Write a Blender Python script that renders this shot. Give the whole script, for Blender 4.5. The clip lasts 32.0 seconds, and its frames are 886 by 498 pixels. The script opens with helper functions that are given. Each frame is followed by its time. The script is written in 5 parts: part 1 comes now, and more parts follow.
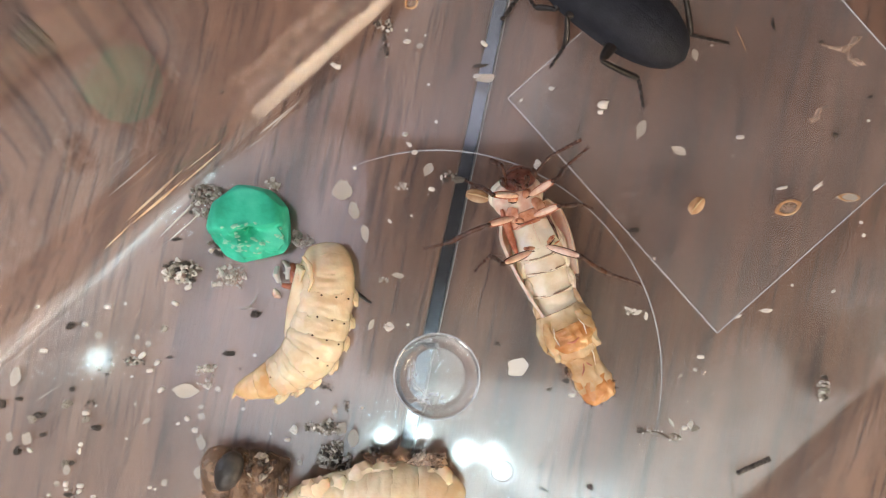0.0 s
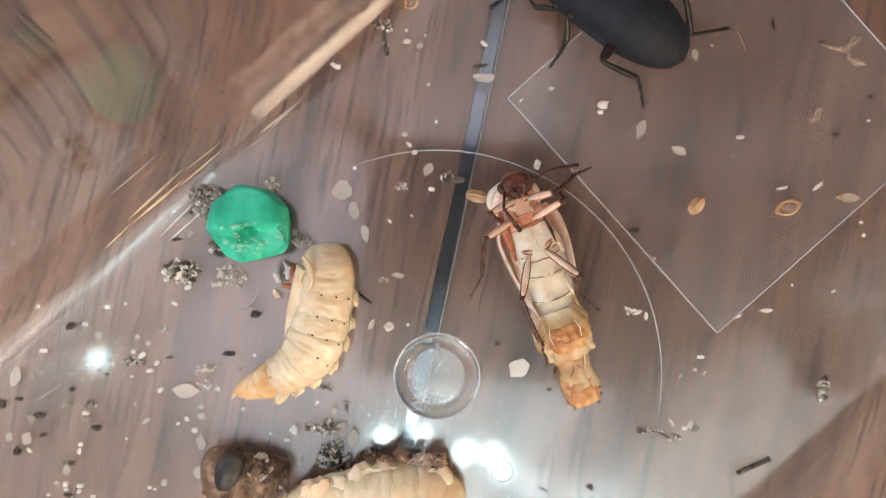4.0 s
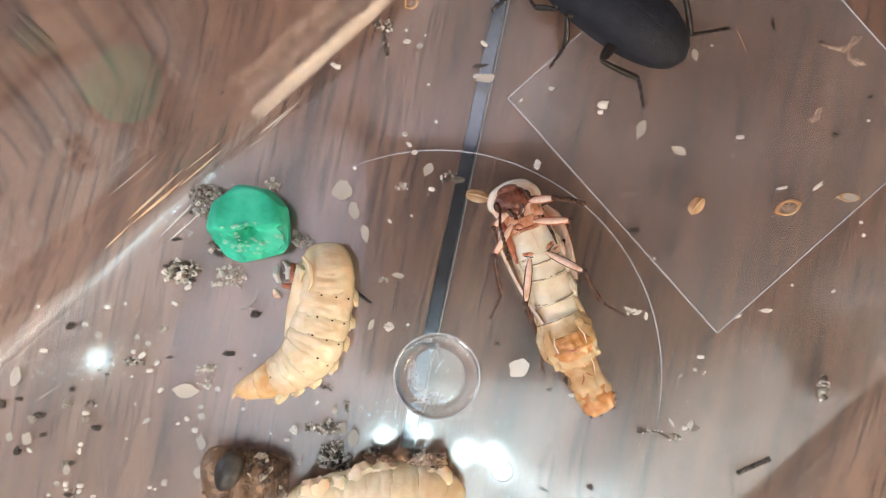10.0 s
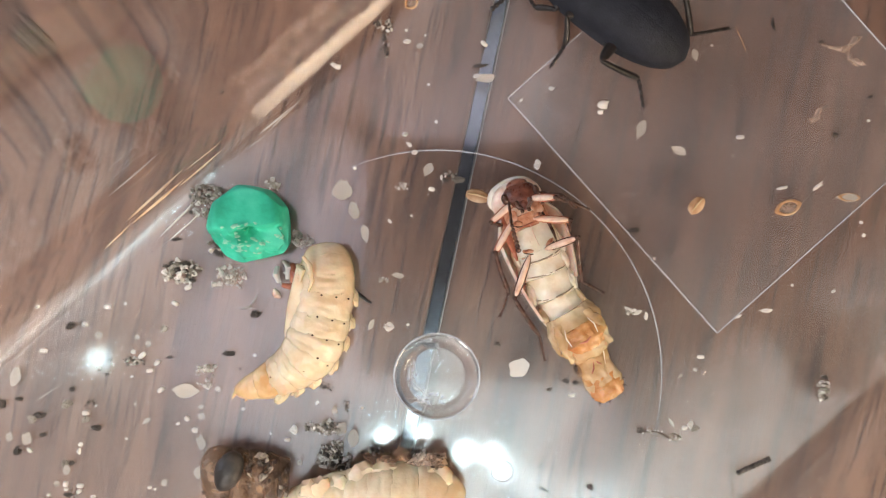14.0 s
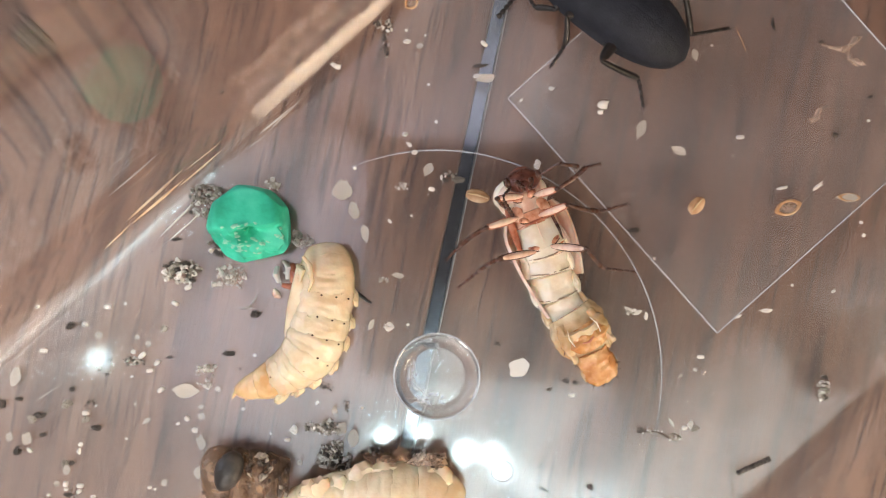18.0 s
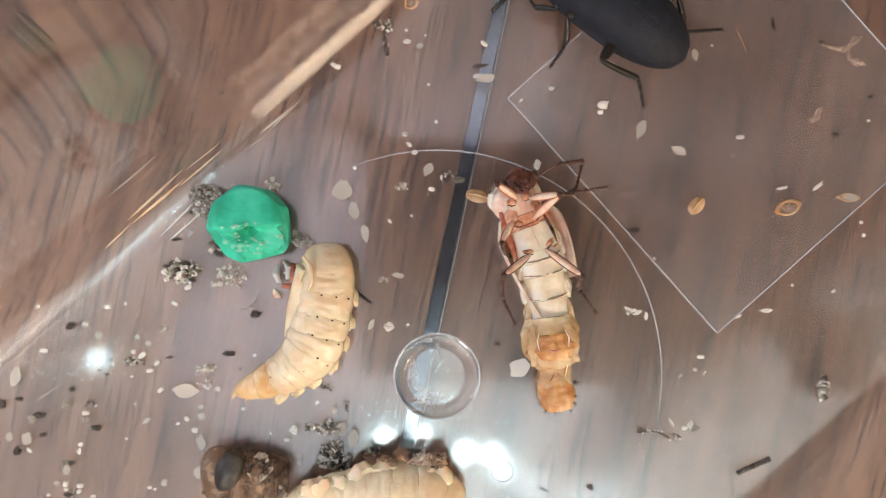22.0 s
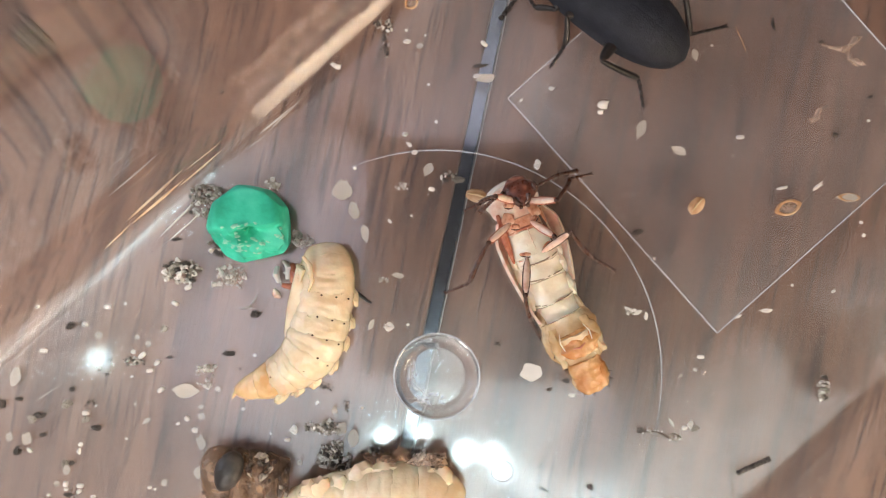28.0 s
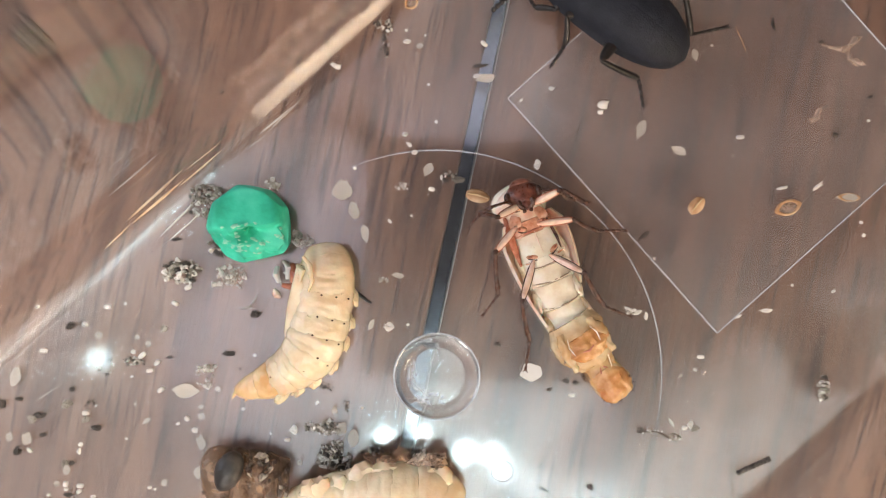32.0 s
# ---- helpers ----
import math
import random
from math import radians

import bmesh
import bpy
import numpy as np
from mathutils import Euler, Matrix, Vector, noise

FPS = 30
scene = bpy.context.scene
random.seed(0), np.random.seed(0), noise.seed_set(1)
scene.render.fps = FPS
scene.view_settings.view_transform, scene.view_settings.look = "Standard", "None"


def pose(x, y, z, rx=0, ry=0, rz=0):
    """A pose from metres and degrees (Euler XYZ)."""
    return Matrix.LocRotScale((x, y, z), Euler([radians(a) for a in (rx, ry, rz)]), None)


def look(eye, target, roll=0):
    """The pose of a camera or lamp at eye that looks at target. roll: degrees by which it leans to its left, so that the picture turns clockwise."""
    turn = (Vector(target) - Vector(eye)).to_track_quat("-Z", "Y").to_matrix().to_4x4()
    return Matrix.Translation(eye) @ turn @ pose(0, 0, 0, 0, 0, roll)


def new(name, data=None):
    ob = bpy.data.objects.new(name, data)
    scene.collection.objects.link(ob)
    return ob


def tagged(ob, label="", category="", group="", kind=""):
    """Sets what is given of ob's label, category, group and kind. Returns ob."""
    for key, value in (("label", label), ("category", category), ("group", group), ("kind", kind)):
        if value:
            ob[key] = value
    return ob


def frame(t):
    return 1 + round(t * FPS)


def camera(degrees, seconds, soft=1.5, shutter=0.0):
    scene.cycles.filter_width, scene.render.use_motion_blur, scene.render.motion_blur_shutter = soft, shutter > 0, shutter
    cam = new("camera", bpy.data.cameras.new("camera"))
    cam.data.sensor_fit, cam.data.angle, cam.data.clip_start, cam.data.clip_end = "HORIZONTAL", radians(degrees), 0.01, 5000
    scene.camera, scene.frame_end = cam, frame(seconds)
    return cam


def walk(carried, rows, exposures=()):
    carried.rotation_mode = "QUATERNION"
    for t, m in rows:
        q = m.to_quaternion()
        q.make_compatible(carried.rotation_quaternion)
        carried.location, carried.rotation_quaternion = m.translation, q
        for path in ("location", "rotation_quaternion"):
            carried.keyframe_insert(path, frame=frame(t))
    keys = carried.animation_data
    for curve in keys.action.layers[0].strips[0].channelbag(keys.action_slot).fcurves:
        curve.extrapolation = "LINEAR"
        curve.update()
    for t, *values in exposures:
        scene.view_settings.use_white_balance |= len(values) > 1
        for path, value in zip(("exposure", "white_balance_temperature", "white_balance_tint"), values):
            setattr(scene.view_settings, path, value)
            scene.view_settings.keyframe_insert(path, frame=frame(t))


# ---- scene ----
# The sheet is the camera's view in pixels of 0.08 mm, x to the right and y down, its centre (784, 441) under the lens;
# things are placed to fit this view.
K = 0.00008
SEE = 60.0
HIGH = 784 * K / math.tan(radians(SEE / 2))
cam = camera(SEE, 32.0, soft=1.2)
walk(cam, [(0.0, pose(0, 0, HIGH)), (32.0, pose(0, 0, HIGH))], [(0.0, -0.01), (2.0, 0.0), (6.0, -0.03), (8.5, 0.1), (12.0, 0.05), (19.0, 0.1), (23.0, -0.02), (25.0, 0.02), (31.0, 0.1), (32.0, 0.08)])


def on(x, y, z=0.0):
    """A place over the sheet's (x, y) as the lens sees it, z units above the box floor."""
    s = K * (HIGH - z * K) / HIGH
    return Vector(((x - 784) * s, (441 - y) * s, z * K))


# ---- light ----
world = bpy.data.worlds.new("world")
scene.world = world
world.use_nodes = True
world.node_tree.nodes["Background"].inputs[0].default_value = (0.5, 0.55, 0.65, 1)
world.node_tree.nodes["Background"].inputs[1].default_value = 0.3


def area(name, m, w, h, power, colour):
    lamp = bpy.data.lights.new(name, "AREA")
    lamp.shape, lamp.size, lamp.size_y, lamp.energy, lamp.color = "RECTANGLE", w, h, power, colour
    ob = new(name, lamp)
    ob.matrix_world = m
    return ob


# weak fill in an assumed window's opening, an unseen warm lamp and amber lamp, and two bodiless coloured fills that
# brighten the ceiling
# cool even fill, added from an assumed west window
area("window_fill_light", look((-1.86, 0.5, 0.75), (0, 0, 0.55)), 1.3, 1.2, 13.0, (0.82, 0.87, 1.0))
area("main_lamp_light", look((-0.5, -1.22, 1.25), (0.0, 0.0, 0.0)), 0.9, 0.9, 12.0, (1.0, 0.88, 0.81))
# low amber light added close by, to lift the right side
area("amber_fill_light", look((0.235, -0.215, 0.165), (0.02, 0.0, 0.0)), 0.12, 0.12, 0.5, (1.0, 0.78, 0.55))
# no lamp stands here: added so the bright ceiling mirrors as haze below
area("ceiling_fill_violet", look((-0.42, 0.06, 1.15), (-0.42, 0.06, 2.0)), 0.7, 0.8, 7.8, (0.9, 0.76, 1.0))
area("ceiling_fill_white", look((0.5, -0.72, 1.1), (0.5, -0.72, 2.0)), 1.1, 0.6, 21, (0.82, 0.97, 1.0))

# ---- materials ----


def material(name, rough=0.5, metal=0.0, spec=0.5):
    m = bpy.data.materials.new(name)
    m.use_nodes = True
    b = m.node_tree.nodes["Principled BSDF"]
    b.inputs["Roughness"].default_value = rough
    b.inputs["Metallic"].default_value = metal
    b.inputs["Specular IOR Level"].default_value = spec
    return m, m.node_tree.nodes, m.node_tree.links, b


def grained(name, c1, c2, c3, scale, rough=0.5, bump=0.15, bump_scale=None, stretch=(1, 1, 1), sss=0.0, spec=0.5, detail=6.0, spread=(0.35, 0.5, 0.68), vary=0.0):
    """A surface with stains at one scale and grain at another."""
    m, n, l, b = material(name, rough, 0.0, spec)
    tc = n.new("ShaderNodeTexCoord")
    mp = n.new("ShaderNodeMapping")
    mp.inputs["Scale"].default_value = stretch
    l.new(tc.outputs["Object"], mp.inputs["Vector"])
    big = n.new("ShaderNodeTexNoise")
    big.inputs["Scale"].default_value, big.inputs["Detail"].default_value = scale, detail
    l.new(mp.outputs[0], big.inputs["Vector"])
    ramp = n.new("ShaderNodeValToRGB")
    e = ramp.color_ramp.elements
    e[0].position, e[0].color = spread[0], (*c1, 1)
    e[1].position, e[1].color = spread[2], (*c3, 1)
    mid = e.new(spread[1])
    mid.color = (*c2, 1)
    l.new(big.outputs["Fac"], ramp.inputs[0])
    out = ramp.outputs[0]
    if vary:
        info = n.new("ShaderNodeObjectInfo")
        hsv = n.new("ShaderNodeHueSaturation")
        rng = n.new("ShaderNodeMapRange")
        rng.inputs[3].default_value, rng.inputs[4].default_value = 1 - vary, 1 + vary
        l.new(info.outputs["Random"], rng.inputs[0])
        l.new(rng.outputs[0], hsv.inputs["Value"])
        l.new(out, hsv.inputs["Color"])
        out = hsv.outputs[0]
    l.new(out, b.inputs["Base Color"])
    fine = n.new("ShaderNodeTexNoise")
    fine.inputs["Scale"].default_value, fine.inputs["Detail"].default_value = bump_scale or scale * 5, 4
    l.new(mp.outputs[0], fine.inputs["Vector"])
    bp = n.new("ShaderNodeBump")
    bp.inputs["Strength"].default_value, bp.inputs["Distance"].default_value = bump, 0.0003
    l.new(fine.outputs["Fac"], bp.inputs["Height"])
    l.new(bp.outputs[0], b.inputs["Normal"])
    rr = n.new("ShaderNodeMapRange")
    rr.inputs[3].default_value, rr.inputs[4].default_value = max(0.05, rough - 0.12), min(1, rough + 0.12)
    l.new(fine.outputs["Fac"], rr.inputs[0])
    l.new(rr.outputs[0], b.inputs["Roughness"])
    if sss:
        b.inputs["Subsurface Weight"].default_value = sss
        b.inputs["Subsurface Radius"].default_value = (1.0, 0.5, 0.3)
        b.inputs["Subsurface Scale"].default_value = 0.0008
    return m


def plastic(name, rough=0.03, haze=0.05, scale=60.0, bump=0.0, stretch=(1, 1, 1), scuffs=0.0, see=1.0, shine=1.5):
    """Clear glossy plastic with a film of dust and smears."""
    m, n, l, b = material(name)
    n.remove(b)
    glass = n.new("ShaderNodeBsdfRefraction")
    glass.inputs["IOR"].default_value = 1.59
    glass.inputs["Roughness"].default_value = rough * see
    gloss = n.new("ShaderNodeBsdfGlossy")
    gloss.inputs["Roughness"].default_value = rough
    edge = n.new("ShaderNodeFresnel")
    edge.inputs["IOR"].default_value = shine
    skin = n.new("ShaderNodeMixShader")
    l.new(edge.outputs[0], skin.inputs[0])
    l.new(glass.outputs[0], skin.inputs[1])
    l.new(gloss.outputs[0], skin.inputs[2])
    dust = n.new("ShaderNodeBsdfDiffuse")
    dust.inputs["Color"].default_value = (0.68, 0.7, 0.76, 1)
    tc = n.new("ShaderNodeTexCoord")
    big = n.new("ShaderNodeTexNoise")
    big.inputs["Scale"].default_value, big.inputs["Detail"].default_value = scale, 5
    mp = n.new("ShaderNodeMapping")
    mp.inputs["Scale"].default_value = stretch
    l.new(tc.outputs["Object"], mp.inputs["Vector"])
    l.new(mp.outputs[0], big.inputs["Vector"])
    fine = n.new("ShaderNodeTexNoise")
    fine.inputs["Scale"].default_value, fine.inputs["Detail"].default_value = scale * 14, 3
    l.new(mp.outputs[0], fine.inputs["Vector"])
    both = n.new("ShaderNodeMath")
    both.operation = "MULTIPLY"
    l.new(big.outputs["Fac"], both.inputs[0])
    l.new(fine.outputs["Fac"], both.inputs[1])
    rng = n.new("ShaderNodeMapRange")
    rng.inputs[1].default_value, rng.inputs[2].default_value = 0.12, 0.45
    rng.inputs[3].default_value, rng.inputs[4].default_value = haze * 0.55, haze * 1.5
    l.new(both.outputs[0], rng.inputs[0])
    mix = n.new("ShaderNodeMixShader")
    l.new(rng.outputs[0], mix.inputs[0])
    body = skin.outputs[0]
    if scuffs:
        dull = n.new("ShaderNodeMixShader")
        wide = n.new("ShaderNodeBsdfGlossy")
        wide.inputs["Roughness"].default_value = 0.2
        l.new(edge.outputs[0], dull.inputs[0])
        l.new(glass.outputs[0], dull.inputs[1])
        l.new(wide.outputs[0], dull.inputs[2])
        rub = n.new("ShaderNodeMixShader")
        rub.inputs[0].default_value = scuffs
        l.new(body, rub.inputs[1])
        l.new(dull.outputs[0], rub.inputs[2])
        body = rub.outputs[0]
    l.new(body, mix.inputs[1])
    l.new(dust.outputs[0], mix.inputs[2])
    if bump:
        bp = n.new("ShaderNodeBump")
        bp.inputs["Strength"].default_value, bp.inputs["Distance"].default_value = bump, 0.0002
        l.new(big.outputs["Fac"], bp.inputs["Height"])
        l.new(bp.outputs[0], glass.inputs["Normal"])
        l.new(bp.outputs[0], gloss.inputs["Normal"])
    l.new(mix.outputs[0], n["Material Output"].inputs[0])
    return m


def glow(name, colour, power):
    m, n, l, b = material(name)
    b.inputs["Emission Color"].default_value = (*colour, 1)
    b.inputs["Emission Strength"].default_value = power
    return m


def streaked(name, *args, **kw):
    """Wood: the stains of grained(), with fine dark pores drawn out along the grain."""
    m = grained(name, *args, **kw)
    n, l = m.node_tree.nodes, m.node_tree.links
    b = n["Principled BSDF"]
    old = b.inputs["Base Color"].links[0].from_socket
    tc = n.new("ShaderNodeTexCoord")
    shade = None
    for stretch, lo, hi, dark in (((1250, 75, 1250), 0.35, 0.5, 0.48), ((560, 34, 560), 0.3, 0.44, 0.74), ((110, 9, 110), 0.3, 0.65, 0.78)):
        mp = n.new("ShaderNodeMapping")
        mp.inputs["Scale"].default_value = stretch
        l.new(tc.outputs["Object"], mp.inputs["Vector"])
        pores = n.new("ShaderNodeTexNoise")
        pores.inputs["Scale"].default_value, pores.inputs["Detail"].default_value = 1.0, 3
        pores.inputs["Distortion"].default_value = 0.5
        l.new(mp.outputs[0], pores.inputs["Vector"])
        rng = n.new("ShaderNodeMapRange")
        rng.inputs[1].default_value, rng.inputs[2].default_value = lo, hi
        rng.inputs[3].default_value, rng.inputs[4].default_value = dark, 1.06
        l.new(pores.outputs["Fac"], rng.inputs[0])
        if shade:
            both = n.new("ShaderNodeMath")
            both.operation = "MULTIPLY"
            l.new(shade, both.inputs[0])
            l.new(rng.outputs[0], both.inputs[1])
            shade = both.outputs[0]
        else:
            shade = rng.outputs[0]
    hsv = n.new("ShaderNodeHueSaturation")
    l.new(shade, hsv.inputs["Value"])
    l.new(old, hsv.inputs["Color"])
    l.new(hsv.outputs[0], b.inputs["Base Color"])
    return m


WOOD = streaked("worn brown wood", (0.112, 0.056, 0.036), (0.194, 0.102, 0.065), (0.258, 0.145, 0.096), 26, 0.46, 0.3, 260, (6.0, 0.5, 6.0), detail=9, vary=0.08)
INLAY = grained("smooth metal inlay", (0.2, 0.24, 0.31), (0.26, 0.31, 0.39), (0.31, 0.36, 0.44), 90, 0.13, 0.08)
INLAY.node_tree.nodes["Principled BSDF"].inputs["Metallic"].default_value = 1.0
PAINT = grained("white wall paint", (0.7, 0.69, 0.67), (0.76, 0.75, 0.73), (0.8, 0.79, 0.77), 3, 0.8, 0.1, 60)
# assumed tone for unseen walls, dark enough to limit bounce light
BEIGE = grained("beige wall paint", (0.36, 0.28, 0.21), (0.42, 0.33, 0.25), (0.46, 0.37, 0.29), 3, 0.85, 0.1, 60)
BOARDS = grained("floor boards", (0.12, 0.07, 0.04), (0.2, 0.12, 0.07), (0.28, 0.18, 0.11), 4, 0.5, 0.2, 40, (6, 0.6, 6))
CLEAR = plastic("clear plastic", 0.066, 0.022, 90, scuffs=0.45, see=0.0, shine=2.0)
HAZY = plastic("hazy plastic", 0.12, 0.045, 70, scuffs=0.2, see=2.0, shine=1.8)
FROST = plastic("frosted plastic", 0.14, 0.05, 260, 0.3)
SMEAR = plastic("dried water mark", 0.09, 0.01, 160, scuffs=0.35, see=0.3)
n_, l_ = SMEAR.node_tree.nodes, SMEAR.node_tree.links
thin, bare = n_.new("ShaderNodeMixShader"), n_.new("ShaderNodeBsdfTransparent")
thin.inputs[0].default_value = 0.62
l_.new(n_["Material Output"].inputs[0].links[0].from_socket, thin.inputs[1])
l_.new(bare.outputs[0], thin.inputs[2])
l_.new(thin.outputs[0], n_["Material Output"].inputs[0])
WALLED = plastic("clear box wall plastic", 0.03, 0.02, 120)
SCUFFED = plastic("scuffed plastic", 0.06, 0.03, 1, 0.6, (14, 420, 420))
RIDGE = plastic("pale plastic ridge", 0.1, 0.5, 200)
BOSS = plastic("clear moulded boss", 0.03, 0.05, 300, 0.4)
GHOST = grained("thin tan shed skin", (0.42, 0.27, 0.19), (0.55, 0.4, 0.31), (0.68, 0.55, 0.46), 500, 0.3, 0.8, 900)
GHOST.node_tree.nodes["Principled BSDF"].inputs["Alpha"].default_value = 0.42
CREAM = grained("cream soft chitin", (0.78, 0.67, 0.52), (0.85, 0.77, 0.64), (0.89, 0.84, 0.75), 420, 0.18, 0.5, 600, sss=0.3)
PUPA = grained("waxy cream pupa skin", (0.71, 0.53, 0.34), (0.75, 0.59, 0.4), (0.81, 0.69, 0.51), 330, 0.13, 0.35, 900, sss=0.6)
PUPA_TAIL = grained("amber pupa skin", (0.66, 0.38, 0.16), (0.75, 0.48, 0.24), (0.81, 0.58, 0.34), 330, 0.16, 0.4, 900, sss=0.6)
PALE_PINK = grained("pale pink new chitin", (0.74, 0.46, 0.34), (0.85, 0.66, 0.54), (0.89, 0.77, 0.67), 500, 0.32, 0.2, 1600, sss=0.45)
THIGH = grained("reddish translucent leg chitin", (0.56, 0.3, 0.2), (0.77, 0.54, 0.42), (0.86, 0.72, 0.61), 420, 0.3, 0.2, 1600, sss=0.3)
HEAD = grained("dark russet head chitin", (0.07, 0.02, 0.013), (0.15, 0.045, 0.028), (0.3, 0.12, 0.08), 500, 0.3, 0.25, 1800)
STERNUM = grained("pinkish brown chitin", (0.5, 0.19, 0.1), (0.68, 0.36, 0.23), (0.82, 0.56, 0.42), 420, 0.28, 0.3, 1500, sss=0.2)
RUSSET = grained("russet chitin", (0.24, 0.06, 0.03), (0.42, 0.13, 0.07), (0.6, 0.28, 0.17), 600, 0.3, 0.25, 1800)
BROWN = grained("dark brown chitin", (0.032, 0.014, 0.009), (0.08, 0.034, 0.022), (0.15, 0.075, 0.05), 600, 0.28, 0.25, 1800)
SKIN = grained("crumpled orange shed skin", (0.48, 0.19, 0.06), (0.64, 0.32, 0.12), (0.77, 0.48, 0.24), 300, 0.24, 0.6, 1100, sss=0.4)
SKIN.node_tree.nodes["Principled BSDF"].inputs["Alpha"].default_value = 0.86
SEAM = grained("olive brown seam", (0.2, 0.14, 0.09), (0.3, 0.22, 0.15), (0.45, 0.36, 0.26), 700, 0.35, 0.2, 1500)
SKIN_THIN = grained("thin torn yellow membrane", (0.6, 0.34, 0.14), (0.76, 0.52, 0.28), (0.86, 0.7, 0.47), 240, 0.16, 0.7, 800, sss=0.3)
SKIN_THIN.node_tree.nodes["Principled BSDF"].inputs["Alpha"].default_value = 0.66
SKIN_PALE = grained("thin yellow shed skin", (0.58, 0.38, 0.2), (0.72, 0.55, 0.36), (0.82, 0.71, 0.55), 300, 0.26, 0.6, 1000, sss=0.4)
BLACK = grained("matt black chitin", (0.006, 0.008, 0.014), (0.009, 0.011, 0.019), (0.013, 0.016, 0.026), 500, 0.62, 0.3, 4000, spec=0.35)
BLACK_LEG = grained("black leg chitin", (0.01, 0.008, 0.008), (0.02, 0.016, 0.015), (0.04, 0.032, 0.03), 700, 0.35, 0.25, 2500)
GREEN = grained("green chalky pellet", (0.012, 0.36, 0.22), (0.026, 0.5, 0.32), (0.07, 0.6, 0.42), 260, 0.62, 0.25, 1200)
GNAWED = grained("gnawed pale green", (0.1, 0.48, 0.33), (0.28, 0.58, 0.44), (0.55, 0.7, 0.58), 600, 0.7, 0.6, 1800)
WHITE = grained("white grain", (0.58, 0.54, 0.5), (0.7, 0.67, 0.63), (0.8, 0.78, 0.75), 500, 0.55, 0.3, 1800, sss=0.15, vary=0.1)
FLAKE = grained("translucent bran flake", (0.54, 0.46, 0.39), (0.71, 0.65, 0.58), (0.82, 0.78, 0.72), 380, 0.45, 0.5, 1200, sss=0.15, vary=0.15)
HUSK = grained("tan seed husk", (0.34, 0.17, 0.07), (0.5, 0.3, 0.16), (0.62, 0.45, 0.29), 420, 0.45, 0.4, 1300, vary=0.15)
FLAKE.node_tree.nodes["Principled BSDF"].inputs["Alpha"].default_value = 0.62
# colour of the lamp glints painted along the box foot
AMBER_GLINT = grained("painted amber glint", (0.66, 0.42, 0.22), (0.78, 0.56, 0.34), (0.86, 0.7, 0.5), 300, 0.3, 0.3, 900, sss=0.2)
CRUMB = grained("dark crumb", (0.024, 0.019, 0.016), (0.075, 0.061, 0.052), (0.17, 0.143, 0.12), 900, 0.75, 0.6, 2600, vary=0.3)
GREY = grained("grey mouldy crumb", (0.18, 0.15, 0.12), (0.34, 0.3, 0.25), (0.5, 0.45, 0.38), 900, 0.75, 0.7, 2000, vary=0.35)
SHELL = grained("brown dried shell", (0.05, 0.026, 0.014), (0.22, 0.115, 0.06), (0.44, 0.29, 0.175), 520, 0.35, 0.6, 1200)
SHELL.node_tree.nodes["Principled BSDF"].inputs["Alpha"].default_value = 0.56
CAPSULE = grained("dark dried head capsule", (0.016, 0.013, 0.012), (0.03, 0.026, 0.023), (0.075, 0.065, 0.055), 420, 0.4, 0.3, 1500)
CASE = grained("phone back", (0.006, 0.006, 0.007), (0.008, 0.008, 0.009), (0.012, 0.012, 0.013), 60, 0.55, 0.1)
BULB = glow("lit lamp bulb", (0.72, 0.97, 1.0), 150)
METAL = grained("brushed metal", (0.4, 0.39, 0.37), (0.5, 0.49, 0.47), (0.58, 0.57, 0.55), 30, 0.35, 0.1)

for m_ in (PUPA, PUPA_TAIL, CREAM, SKIN_THIN, SKIN, PALE_PINK):
    wet = m_.node_tree.nodes["Principled BSDF"]
    wet.inputs["Coat Weight"].default_value, wet.inputs["Coat Roughness"].default_value = 0.6, 0.07
    m_.node_tree.links.new(wet.inputs["Normal"].links[0].from_socket, wet.inputs["Coat Normal"])

# ---- mesh tools ----


def mesh(name, bm, mat, smooth=True):
    bmesh.ops.recalc_face_normals(bm, faces=bm.faces[:])
    me = bpy.data.meshes.new(name)
    bm.to_mesh(me)
    bm.free()
    me.materials.append(mat)
    if smooth:
        me.shade_smooth()
        me.set_sharp_from_angle(angle=radians(42))
        for f in me.polygons:
            if len(f.vertices) > 12:
                f.use_smooth = False
    return me


def part(name, bm, mat, parent=None, label="", smooth=True, m=None):
    ob = new(name, mesh(name, bm, mat, smooth))
    ob.parent = parent
    if m:
        ob.matrix_basis = m
    return tagged(ob, label) if label else ob


def share(name, data, parent=None, m=None):
    ob = new(name, data)
    ob.parent = parent
    if m:
        ob.matrix_basis = m
    return ob


def thing(name, label, category, group="", at=(0, 0, 0)):
    ob = new(name)
    ob.empty_display_size = 0.005
    ob.location = at
    return tagged(ob, label, category, group)


def box(x, y, z, m=None, bevel=0.0):
    bm = bmesh.new()
    bmesh.ops.create_cube(bm, size=1, matrix=(m or Matrix()) @ Matrix.Diagonal((x, y, z, 1)))
    if bevel:
        bmesh.ops.bevel(bm, geom=bm.edges[:], offset=bevel, segments=2, affect="EDGES")
    return bm


